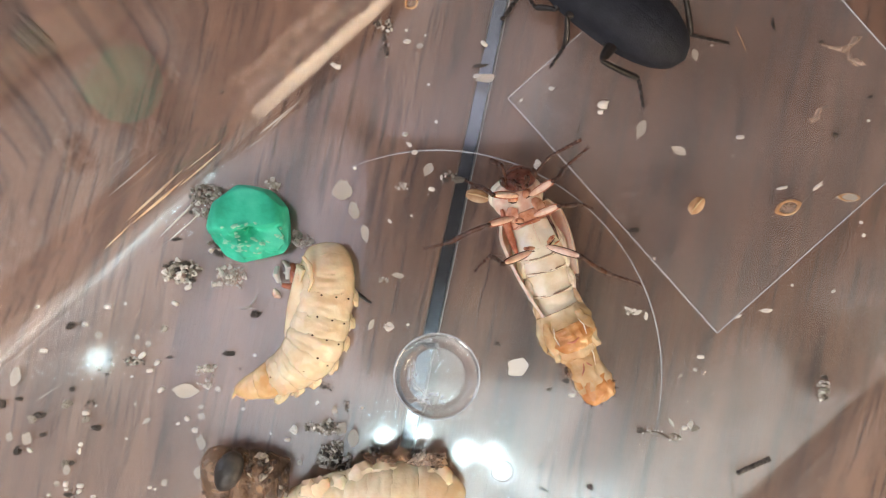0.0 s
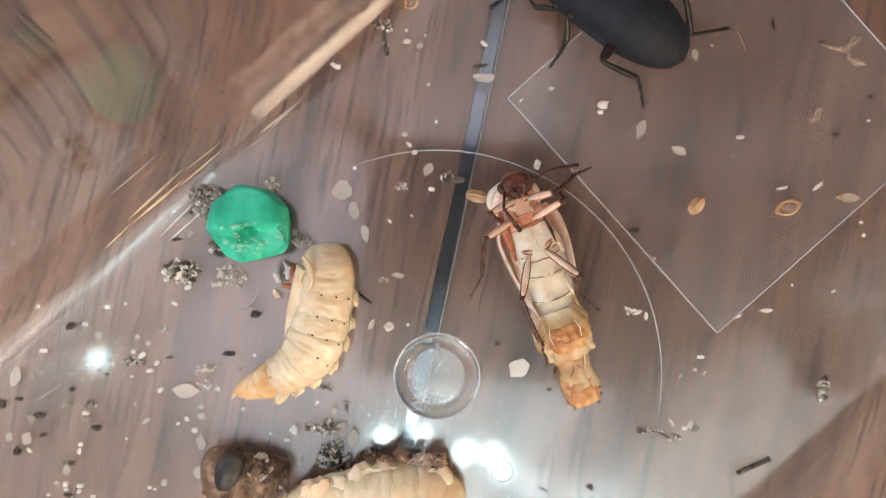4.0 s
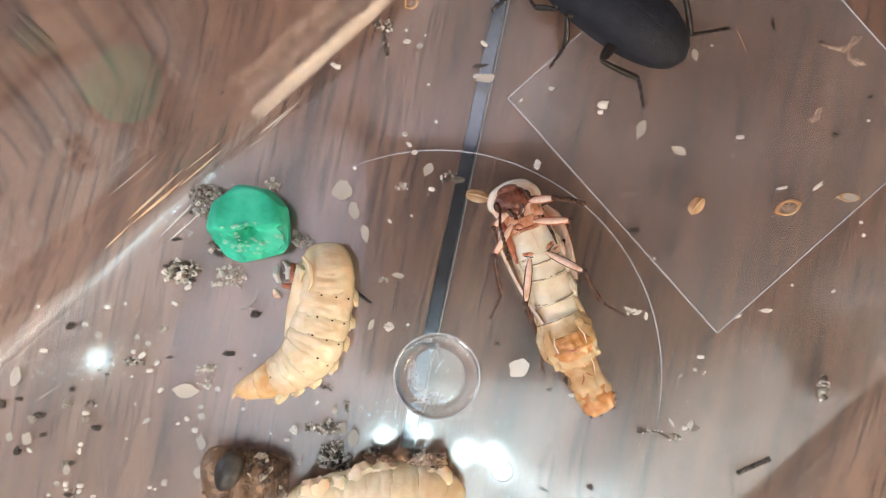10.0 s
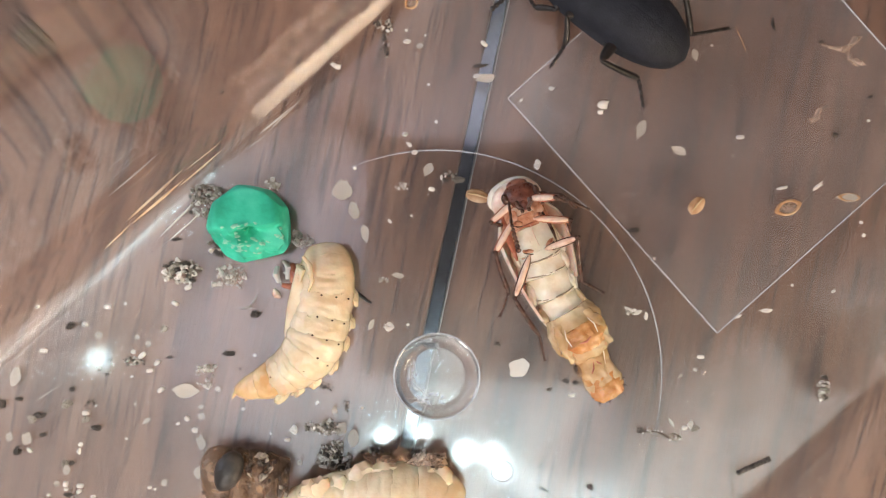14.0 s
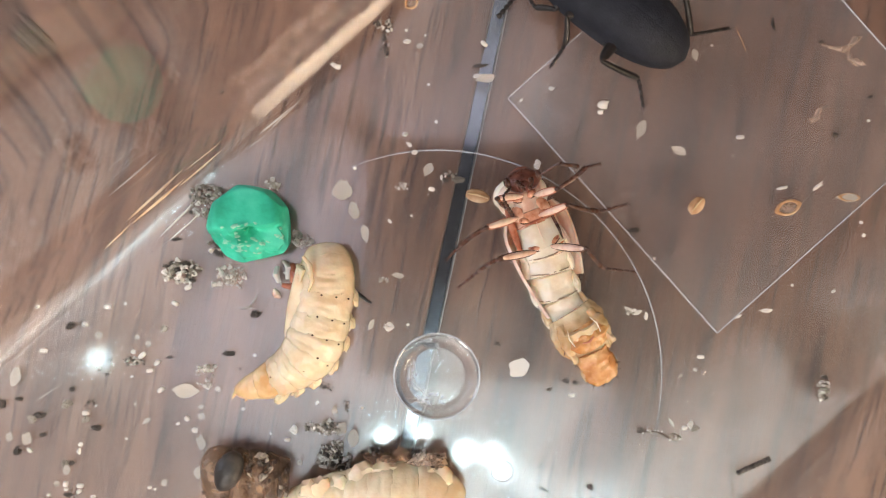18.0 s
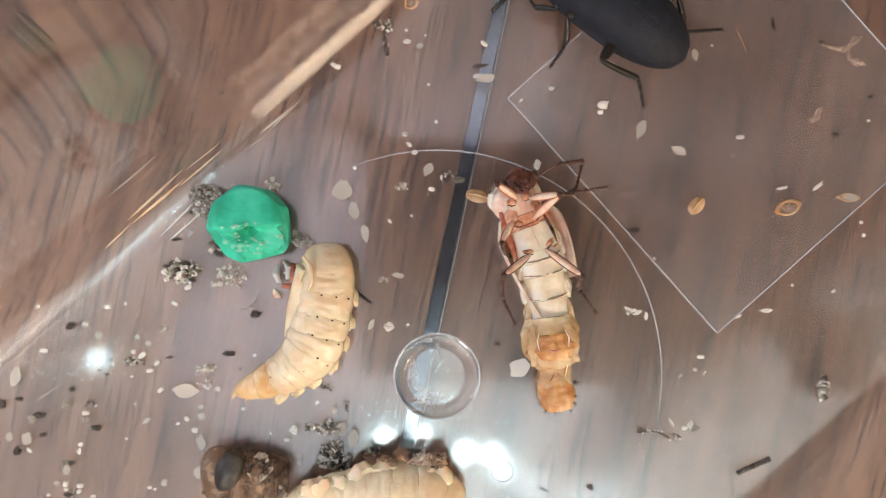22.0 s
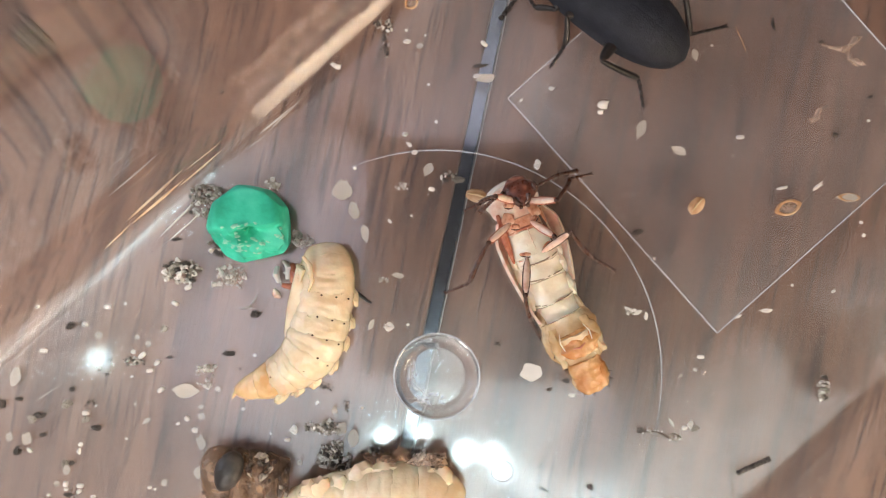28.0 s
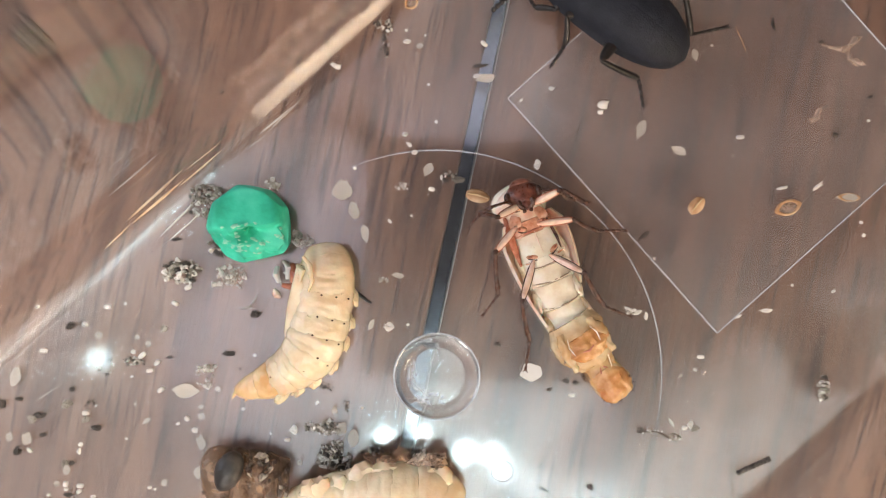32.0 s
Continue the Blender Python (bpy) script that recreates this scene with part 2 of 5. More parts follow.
def blob(rx, ry, rz, rough=0.0, freq=1.5, seed=0, u=20, v=12, m=None, square=0.0):
    """An uneven rounded body, sizes in sheet units."""
    bm = bmesh.new()
    bmesh.ops.create_uvsphere(bm, u_segments=u, v_segments=v, radius=1)
    for p in bm.verts:
        c = p.co.copy()
        if square:
            f = max(abs(c.x), abs(c.y), abs(c.z))
            c = c.lerp(c / f, square)
        k = 1 + rough * (noise.noise(c * freq + Vector((seed * 7.3, seed * 3.1, seed))) + 0.5 * noise.noise(c * freq * 2.7 + Vector((seed, 9, 4))))
        p.co = Vector((c.x * rx * k, c.y * ry * k, c.z * rz * k)) * K
    if m:
        bm.transform(m)
    return bm


def crumb_mesh(name, mat, rough, seed, flat=0.55):
    """A jagged crumb, flat sided."""
    bm = bmesh.new()
    bmesh.ops.create_icosphere(bm, subdivisions=2, radius=1)
    for p in bm.verts:
        q = Vector((seed * 5.1, seed, 2))
        k = 1 + rough * (noise.noise(p.co * 1.3 + q) + 0.6 * noise.noise(p.co * 3.1 + q))
        p.co = Vector((p.co.x * k * 1.15, p.co.y * k * 0.85, p.co.z * k * flat))
    return mesh(name, bm, mat, False)


def tube(points, radii, sides=10, flat=1.0, caps=True):
    """A tapered tube through points (metres), flattened in z by flat."""
    bm = bmesh.new()
    rings = []
    n = len(points)
    for i, (p, r) in enumerate(zip(points, radii)):
        d = (Vector(points[min(i + 1, n - 1)]) - Vector(points[max(i - 1, 0)])).normalized()
        side = d.cross(Vector((0, 0, 1)))
        side = side.normalized() if side.length > 1e-4 else Vector((1, 0, 0))
        up = side.cross(d)
        rings.append([bm.verts.new(Vector(p) + (side * math.cos(a) + up * (math.sin(a) * flat)) * r) for a in [2 * math.pi * k / sides for k in range(sides)]])
    for a, b in zip(rings, rings[1:]):
        for k in range(sides):
            bm.faces.new((a[k], a[(k + 1) % sides], b[(k + 1) % sides], b[k]))
    if caps:
        bm.faces.new(rings[0][::-1])
        bm.faces.new(rings[-1])
    return bm


def lathe(profile, sides=48, hoop=False):
    """A turned body from (radius, z) in metres, closed at both ends, or a hoop with an open middle."""
    bm = bmesh.new()
    rings = [[bm.verts.new((r * math.cos(2 * math.pi * k / sides), r * math.sin(2 * math.pi * k / sides), z)) for k in range(sides)] for r, z in profile]
    for a, b in zip(rings, rings[1:] + rings[:1] if hoop else rings[1:]):
        for k in range(sides):
            bm.faces.new((a[k], a[(k + 1) % sides], b[(k + 1) % sides], b[k]))
    if not hoop:
        bm.faces.new(rings[0])
        bm.faces.new(rings[-1][::-1])
    return bm


def joined(*parts):
    bm = bmesh.new()
    for b in parts:
        me = bpy.data.meshes.new("tmp")
        b.to_mesh(me)
        b.free()
        bm.from_mesh(me)
        bpy.data.meshes.remove(me)
    return bm


# ---- the room, assumed and out of direct view ----
TABLE_TOP = -0.0032
FLOOR = TABLE_TOP - 0.75
ROOM = (4.0, 3.6, 2.5)
part("floor", box(ROOM[0] + 0.4, ROOM[1] + 0.4, 0.1, pose(0, 0, FLOOR - 0.05)), BOARDS)
tagged(bpy.data.objects["floor"], "brown wooden floor of the room", "floor", kind="structure")
part("ceiling", box(ROOM[0] + 0.4, ROOM[1] + 0.4, 0.1, pose(0, 0, FLOOR + ROOM[2] + 0.05)), PAINT)
tagged(bpy.data.objects["ceiling"], "plain white painted ceiling", "ceiling", kind="structure")
for side, (x, y, w, d) in {"north": (0, 1.85, 4.2, 0.1), "south": (0, -1.85, 4.2, 0.1), "east": (2.05, 0, 0.1, 3.6)}.items():
    ob = part("wall_" + side, box(w, d, 2.5, pose(x, y, FLOOR + 1.25)), BEIGE)
    tagged(ob, "unseen room wall in an assumed beige", "wall", kind="structure")
WEST = joined(box(0.1, 1.65, 2.5, pose(-2.05, -0.975, FLOOR + 1.25)), box(0.1, 0.65, 2.5, pose(-2.05, 1.475, FLOOR + 1.25)),
              box(0.1, 1.3, 0.9, pose(-2.05, 0.5, FLOOR + 0.45)), box(0.1, 1.3, 0.4, pose(-2.05, 0.5, FLOOR + 2.3)))
tagged(part("wall_west", WEST, BEIGE), "unseen beige wall with an assumed window opening", "wall", kind="structure")
# unseen window, assumed to give the cool fill light an opening
win = tagged(new("window_1"), "assumed white framed window, out of view", "window", kind="structure")
for yy in (-0.15, 0.5, 1.15):
    part("window_frame", box(0.06, 0.05, 1.2, pose(-2.03, yy, FLOOR + 1.5), 0.005), PAINT, win)
for zz in (0.925, 2.075):
    part("window_frame", box(0.06, 1.25, 0.05, pose(-2.03, 0.5, FLOOR + zz), 0.005), PAINT, win)

# ---- the table: boards with a groove between them, turned with the grain ----
GRAIN = -12.0
table = thing("wooden_table", "worn brown wooden table with grooved boards", "table")
g0 = on(826, 293)
turn = Matrix.Translation((g0.x, g0.y, TABLE_TOP)) @ pose(0, 0, 0, 0, 0, GRAIN)
GAP, BOARD = 0.0020, 0.13
for i in range(-4, 4):
    x = (i + 0.5) * BOARD
    part("plank", box(BOARD - GAP - 0.0004, 1.2, 0.024, pose(0, 0, -0.012), 0.0005), WOOD, table, m=turn @ pose(x, 0, 0))
for i in range(-3, 4):
    part("inlay", box(GAP - 0.0002, 1.2, 0.018, pose(0, 0, -0.0093), 0.0002), INLAY, table, "smooth metal strip let in between two boards", m=turn @ pose(i * BOARD - 0.0001, 0, 0))
    # pale strip paints the highlight along the inlay's right bevel
    part("inlay_highlight", box(0.00012, 1.2, 0.016, pose(0, 0, -0.008)), METAL, table, "pale strip standing in for the bevel highlight", m=turn @ pose(i * BOARD + GAP / 2 + 0.0001, 0, 0))
for sx in (-0.46, 0.46):
    for sy in (-0.53, 0.53):
        part("leg", box(0.06, 0.06, 0.726, pose(0, 0, -0.363), 0.004), WOOD, table, m=turn @ pose(sx, sy, -0.024))

# ---- the clear plastic box ----
TURN = 41.0
HALF_U, HALF_N, WALL = 0.108, 0.0468, 0.112
c0 = on(1122, 331) + Vector((0.0013, -0.0015, 0))
plastic_box = thing("plastic_box", "clear plastic box, scratched and dusty, open on top", "box", at=(c0.x, c0.y, 0))
plastic_box.rotation_euler = (0, 0, radians(TURN))


def shell():
    """Floor, rounded foot and walls in one wall of 1.4 mm."""
    bm = bmesh.new()

    def ring(inset, z, corner):
        hx, hy, r = HALF_U - inset, HALF_N - inset, max(corner - inset, 0.002)
        out = []
        for q, (sx, sy) in enumerate(((1, 1), (-1, 1), (-1, -1), (1, -1))):
            for k in range(9):
                a = math.pi / 2 * (q + k / 8)
                out.append(bm.verts.new((sx * (hx - r) + r * math.cos(a), sy * (hy - r) + r * math.sin(a), z)))
        return out

    profile = []
    foot = 0.0055
    for k in range(7):
        a = math.pi / 2 * k / 6
        profile.append((foot - foot * math.sin(a), foot - foot * math.cos(a)))
    profile += [(-0.0006, 0.03), (-0.0016, WALL - 0.001), (-0.0022, WALL), (-0.0030, WALL), (-0.0034, WALL - 0.001), (-0.0022, 0.03)]
    for k in range(7):
        a = math.pi / 2 * (1 - k / 6)
        profile.append((foot - (foot + 0.0014) * math.sin(a), foot - (foot + 0.0014) * math.cos(a)))
    rings = [ring(i, z, 0.014) for i, z in profile]
    n = len(rings[0])
    for a, b in zip(rings, rings[1:]):
        for k in range(n):
            bm.faces.new((a[k], a[(k + 1) % n], b[(k + 1) % n], b[k]))
    bm.faces.new(rings[0])
    bm.faces.new(rings[-1][::-1])
    return bm


def clear(ob):
    ob.visible_shadow = False
    return ob


sh = clear(part("box_shell", shell(), CLEAR, plastic_box))
sh.data.materials.append(SCUFFED)
sh.data.materials.append(WALLED)
for f in sh.data.polygons:
    if -0.0012 < f.center.z < 0.0075 and len(f.vertices) == 4:
        f.material_index = 1
    elif f.center.z > 0.007:
        f.material_index = 2
BOXM = Matrix.Translation((c0.x, c0.y, 0)) @ pose(0, 0, 0, 0, 0, TURN)
inv = BOXM.inverted()


def boxed(name, bm, mat, x, y, z, rz, label):
    p = on(x, y)
    ob = part(name, bm, mat, plastic_box, label, m=inv @ Matrix.Translation((p.x, p.y, z)) @ pose(0, 0, 0, 0, 0, rz))
    return clear(ob)


# foot ring, square panel and boss moulded into the underside of the floor
RING = 397 * K
ARC = [radians(-12 + 2 * k) for k in range(64)]
boxed("foot_ring", tube([Vector((math.cos(a), math.sin(a), 0)) * RING for a in ARC], [0.00009 * min(1, 0.3 + 0.1 * k, 0.3 + 0.1 * (63 - k)) for k in range(64)], 6, 1.4), RIDGE, 774, 663, 0.00005, 0, "thin curved ridge in the box floor")
SQ = 278 * K
boxed("square_panel", box(2 * SQ, 2 * SQ, 0.00024, bevel=0.00008), HAZY, 1291, 197, 0.0001, 41.7, "hazy square panel in the box floor")
for k in range(4):
    boxed("panel_edge", box(2 * SQ, 0.00014, 0.0003, pose(0, SQ, 0), bevel=0.00006), RIDGE, 1291, 197, 0.0002, 41.7 + 90 * k, "fine pale edge")
R = 74 * K
boxed("boss", lathe([(R * 0.05, 0.0010), (R * 0.68, 0.0010), (R * 0.72, 0.0013), (R * 0.78, 0.0017), (R * 0.86, 0.0018), (R * 0.94, 0.0014), (R * 0.98, 0.0008), (R * 1.0, 0.0001),
                      (R * 0.9, 0.00005), (R * 0.05, 0.00006)], 72), BOSS, 773, 666, 0.00002, 0, "round clear moulded boss")
boxed("boss_face", lathe([(R * 0.04, 0.00022), (R * 0.4, 0.0002), (R * 0.7, 0.0001), (R * 0.7, 0.0), (R * 0.04, 0.0)], 48), FROST, 771, 662, 0.00104, 0, "frosted worn face of the boss")
boxed("boss_rim", lathe([(R * 0.99, 0), (R * 1.015, 0.0002), (R * 1.04, 0)], 72, True), RIDGE, 773, 666, 0.0001, 0, "bright pale rim")
wear = random.Random(5)
for i in range(38):
    a, d = wear.uniform(2.5, 4.9), wear.uniform(0.46, 0.66)
    span, drift = wear.uniform(0.04, 0.13), wear.uniform(-0.03, 0.03)
    pts = [Vector((math.cos(a + k * span), math.sin(a + k * span), 0)) * R * (d + k * drift + wear.uniform(-0.02, 0.02)) + Vector((0, 0, 0.0002)) for k in range(4)]
    boxed("boss_scratch", tube(pts, [0.00003, wear.uniform(0.00006, 0.0002), wear.uniform(0.00006, 0.00016), 0.00003], 6), RIDGE, 771, 662, 0.00104, 0, "white curved scratch")
r = 19 * K
boxed("bubble", lathe([(r * 0.1, 0.00006), (r * 0.7, 0.00006), (r * 0.95, 0.00005), (r * 0.95, 0.00002), (r * 0.1, 0.00002)], 40), CLEAR, 889, 834, 0.00002, 0, "small round moulded dot")
boxed("bubble_rim", lathe([(r * 0.96, 0.00004), (r, 0.00016), (r * 1.05, 0.00004)], 48, True), RIDGE, 889, 834, 0.0, 0, "raised rim of the dot")

for i, (x, y, a, b) in enumerate(((1395, 96, 24, 20), (470, 156, 42, 36), (1290, 695, 66, 60), (1545, 585, 48, 46), (1004, 424, 31, 29), (1262, 140, 46, 40), (1372, 402, 24, 13), (1010, 165, 40, 34))):
    disc = blob(a, b, 0.5, 0.12, 1.0, i + 2, 64, 8)
    boxed("water_mark", disc, SMEAR, x, y, 0.00008, 40 + 13 * i, "faint dried water mark")

# ---- the phone that films, lying across the rim ----
phone = thing("smartphone", "dark smartphone across the box rim, with an added dark panel", "phone", at=(0, 0, WALL))
phone.rotation_euler = (0, 0, radians(-2))
part("body", box(0.150, 0.070, 0.008, pose(0.052, -0.003, 0.0041), 0.0025), CASE, phone)
# unseen panel, added to block the ceiling's reflection at the upper right
part("cover", box(0.108, 0.070, 0.002, pose(0.086, 0.068, 0.0012), 0.0008), CASE, phone, "unseen flat panel, added to darken the upper right")
part("camera_rim", lathe([(0.0045, -0.0003), (0.006, -0.0003), (0.006, 0.0004), (0.0045, 0.0004)], 32, True), CASE, phone, m=pose(0, 0, 0.0003))

# ---- the lamp whose bulbs mirror in the box floor ----
LAMP_Z = 1.15


def mirrored(x, y):
    """Where a bulb hangs that mirrors in the box floor at (x, y)."""
    f = (HIGH + LAMP_Z) / HIGH
    p = on(x, y)
    return Vector((p.x * f, p.y * f, LAMP_Z))


lamp = thing("ceiling_lamp", "lit lamp with several round bulbs hanging from the ceiling", "lamp", at=(0.1, -0.45, 0))
CEIL = FLOOR + ROOM[2]
part("canopy", lathe([(0.02, -0.04), (0.06, -0.03), (0.07, 0)], 32), METAL, lamp, m=pose(0, 0, CEIL))
part("rod", tube([(0, 0, CEIL), (0, 0, LAMP_Z + 0.12)], [0.008, 0.008]), METAL, lamp)
for x, y, size in ((680, 773, 13), (748, 772, 13), (822, 802, 14), (872, 806, 13), (895, 840, 11), (945, 852, 9), (1022, 868, 12), (1085, 874, 10), (174, 637, 11)):
    p = mirrored(x, y) - Vector((0.1, -0.45, 0))
    r = 0.9 * size * K * (HIGH + LAMP_Z) / HIGH
    part("bulb", lathe([(r * 0.1, -r), (r * 0.6, -r * 0.8), (r * 0.95, -r * 0.3), (r, 0.1 * r), (r * 0.8, r * 0.6), (r * 0.35, r * 1.1), (r * 0.3, r * 1.5)], 24), BULB, lamp, "lit round bulb", m=Matrix.Translation(p))
    part("arm", tube([(0, 0, LAMP_Z + 0.12), (p.x * 0.5, p.y * 0.5, LAMP_Z + 0.16), (p.x, p.y, LAMP_Z + r * 1.4)], [0.005, 0.005, 0.006]), METAL, lamp)
# unseen head and arm, added as a body for the main area light
part("lamp_panel", box(0.94, 0.94, 0.02, look((-0.506, -1.235, 1.265), (0.0, 0.0, 0.0)), 0.003), METAL, lamp, "flat head added over the main area light", m=pose(-0.1, 0.45, 0))
part("arm", tube([(0, 0, LAMP_Z + 0.12), (-0.25, -0.3, LAMP_Z + 0.3), (-0.61, -0.79, 1.29)], [0.005, 0.005, 0.006]), METAL, lamp)
# unseen lamp, assumed from amber glints and placed to brighten the right
assumed_lamp = thing("assumed_lamp", "unseen amber table lamp, added to brighten the right side", "lamp", at=(0.275, -0.255, TABLE_TOP))
part("base", lathe([(0.01, 0.012), (0.045, 0.009), (0.05, 0.0), (0.01, 0.0)], 32), METAL, assumed_lamp)
part("pole", tube([(0, 0, 0.01), (0, 0, 0.2)], [0.005, 0.004]), METAL, assumed_lamp)
part("shade", lathe([(0.028, 0.225), (0.030, 0.225), (0.044, 0.145), (0.042, 0.145)], 40, True), glow("amber lamp shade", (1.0, 0.6, 0.26), 1.2), assumed_lamp, "glowing shade of the added lamp")

# ---- jointed limbs, built along +y ----


def spline(points, f):
    x = f * (len(points) - 1)
    i = min(int(x), len(points) - 2)
    g = x - i
    p = [Vector(points[max(0, min(len(points) - 1, i + k))]) for k in (-1, 0, 1, 2)]
    return 0.5 * (2 * p[1] + (p[2] - p[0]) * g + (2 * p[0] - 5 * p[1] + 4 * p[2] - p[3]) * g * g + (3 * p[1] - p[0] - 3 * p[2] + p[3]) * g ** 3)


def club(length, r0, r1, r2, sides=10, bow=0.0):
    n = 9
    pts, rad = [], []
    for i in range(n):
        f = i / (n - 1)
        pts.append(Vector((bow * math.sin(math.pi * f), length * f, 0)) * K)
        w = r0 * (1 - f) ** 2 + 2 * r1 * f * (1 - f) * 1.25 + r2 * f ** 2
        rad.append(w * K * (0.55 if i in (0, n - 1) else 1))
    return tube(pts, rad, sides)


def beads(length, count, r0, r1, neck=0.45):
    pts, rad = [], []
    for i in range(count):
        r = r0 + (r1 - r0) * i / max(1, count - 1)
        for f, w in ((0.02, neck), (0.3, 0.85), (0.62, 1.0), (0.9, 0.75), (0.98, neck)):
            pts.append(Vector((0, length * (i + f) / count, 0)) * K)
            rad.append(r * w * K)
    return tube(pts, rad, 8)


def tarsus_mesh(length, r):
    claw = [tube([Vector((s * 0.5, length * 0.97, 0)) * K, Vector((s * 3, length * 1.03, 1)) * K, Vector((s * 4.5, length * 1.08, -1)) * K], [r * 0.5 * K, r * 0.35 * K, r * 0.1 * K], 5) for s in (-1, 1)]
    return joined(beads(length, 5, r, r * 0.85), *claw)


def tibia_mesh(length, r):
    spurs = [tube([Vector((s * r * 0.6, length * 0.95, 0)) * K, Vector((s * r * 2.0, length * 1.05, 0)) * K], [0.9 * K, 0.2 * K], 5) for s in (-1, 1)]
    return joined(club(length, r * 0.9, r * 0.85, r * 1.25, 9, 2.0), *spurs)


# ---- the new beetle on its back, still in its shed skin ----
T0 = (952, 446)
LEAN = 23.0
young = thing("emerging_beetle", "pale new beetle on its back leaving its shed skin", "beetle", at=on(*T0))
BODY = pose(0, 0, 0, 0, 0, LEAN)


def sternum(w0, w1, length, high, rough, seed):
    """A plate of the underside: broad, gently domed, with rounded rims."""
    bm = bmesh.new()
    nu, nv = 12, 10
    grid = []
    for j in range(nv + 1):
        f = j / nv
        row = []
        w = w0 + (w1 - w0) * f
        for i in range(nu + 1):
            a = math.pi * i / nu
            x = -math.cos(a) * w / 2
            edge = min(1, 4 * f + 0.8, 9 * (1 - f) + 0.55) * (0.93 + 0.09 * f)
            z = math.sin(a) ** 0.6 * high * edge
            p = Vector((x * (0.94 + 0.06 * edge), length * (0.5 - f), z))
            z2 = rough * high * noise.noise(p * 0.06 + Vector((seed, 2, 0)))
            row.append(bm.verts.new((p + Vector((0, 0, z2))) * K))
        grid.append(row)
    for j in range(nv):
        for i in range(nu):
            bm.faces.new((grid[j][i], grid[j][i + 1], grid[j + 1][i + 1], grid[j + 1][i]))
    lid = [grid[j][0] for j in range(nv + 1)]
    rid = [grid[j][nu] for j in range(nv + 1)]
    bm.faces.new(lid + rid[::-1])
    bm.faces.new(grid[0][::-1])
    bm.faces.new(grid[nv])
    return bm


def elytron(side):
    """A wing case, folded round the flank below the body."""
    bm = bmesh.new()
    n, m = 14, 7
    outer, inner = [], []
    for j in range(n + 1):
        f = j / n
        y = 74 - (186 if side < 0 else 138) * f
        half = 56 * (1 - 0.6 * max(0, f - 0.35) ** 1.7) * min(1, 0.72 + f * 1.6)
        ro, ri = [], []
        for i in range(m + 1):
            a = math.pi * 0.5 * i / m * 1.12
            x = side * (half * math.sin(a))
            z = 34 - 32 * math.cos(a) + 8 * (i == m)
            ro.append(bm.verts.new(Vector((x + side * 1.5, y, max(0.5, z - 2))) * K))
            ri.append(bm.verts.new(Vector((x - side * 2.0, y, z + 2)) * K))
        outer.append(ro)
        inner.append(ri)
    for g in (outer, inner):
        for j in range(n):
            for i in range(m):
                bm.faces.new((g[j][i], g[j][i + 1], g[j + 1][i + 1], g[j + 1][i]))
    for j in range(n):
        bm.faces.new((outer[j][m], inner[j][m], inner[j + 1][m], outer[j + 1][m]))
    return bm


part("pronotum", blob(45, 36, 22, 0.05, 1.2, 3, 26, 14, square=0.12), PALE_PINK, young, "pale pink shield behind the head", m=BODY @ pose(0, 97 * K, 24 * K))
part("pronotum_rim", blob(46, 30, 14, 0.04, 1.2, 5, 26, 12, square=0.1), CREAM, young, "cream rim of the shield", m=BODY @ pose(-3 * K, 108 * K, 17 * K))
part("front_sternum", sternum(66, 60, 44, 34, 0.1, 2), PALE_PINK, young, "pinkish underside between the front legs", m=BODY @ pose(4 * K, 88 * K, 20 * K))
part("middle_sternum", sternum(78, 80, 30, 40, 0.12, 4), STERNUM, young, "pinkish brown underside between the middle legs", m=BODY @ pose(1 * K, 57 * K, 16 * K))
part("hind_sternum", sternum(80, 88, 54, 42, 0.06, 6), CREAM, young, "cream plate between the hind legs", m=BODY @ pose(0, 24 * K, 16 * K))
FLANKS = {-1: ([(-36, 88, 40), (-39, 60, 46), (-41, 30, 48), (-42, 0, 44)], [3.0, 6.5, 6.0, 2.0], RUSSET, "broad russet flank seam"),
          1: ([(29, 66, 46), (31, 45, 52), (33, 24, 52), (33, 4, 48)], [1.5, 2.8, 2.8, 1.2], BROWN, "dark brown flank seam")}
for s in (-1, 1):
    part("wing_case", elytron(s), PALE_PINK, young, "pale pink folded wing case", m=BODY @ pose(s * 3 * K, 0, 0))
    pts, radii, mat, word = FLANKS[s]
    part("flank_seam", tube([Vector(p) * K for p in pts], [r * K for r in radii], 10, 0.6), mat, young, word, m=BODY)
    for y, x, w, h in ((96, 13, 9, 7), (58, 17, 9, 6), (6, 15, 15, 5)):
        hip = part("coxa", blob(w, h, 5.5, 0.15, 2, y, 16, 10), STERNUM, young, "reddish leg base", m=BODY @ pose(s * x * K, y * K, 52 * K, 0, 0, s * 24))
        part("joint", blob(w * 0.22, h * 0.4, 2.4, 0.2, 2, y + 1, 12, 8), RUSSET, hip, "dark joint", m=pose(s * w * 0.55 * K, 0, 3.5 * K))
        part("joint", tube([Vector((-w * 0.8, -h * 0.7, 3)) * K, Vector((0, -h * 0.95, 4)) * K, Vector((w * 0.8, -h * 0.7, 3)) * K], [0.6 * K, 1.3 * K, 0.6 * K], 6), BROWN, hip, "dark joint line")
    part("breast_patch", blob(11, 13, 3.5, 0.3, 2, 7 + s, 18, 10), STERNUM, young, "orange brown patch", m=BODY @ pose(s * 24 * K, 72 * K, 50 * K, 0, s * 25, s * 15))
part("breast_line", tube([Vector((1, 48, 57.5)) * K, Vector((0, 28, 58.5)) * K, Vector((1, 6, 57)) * K], [0.5 * K, 0.8 * K, 0.5 * K], 6), PALE_PINK, young, "fine middle line", m=BODY)
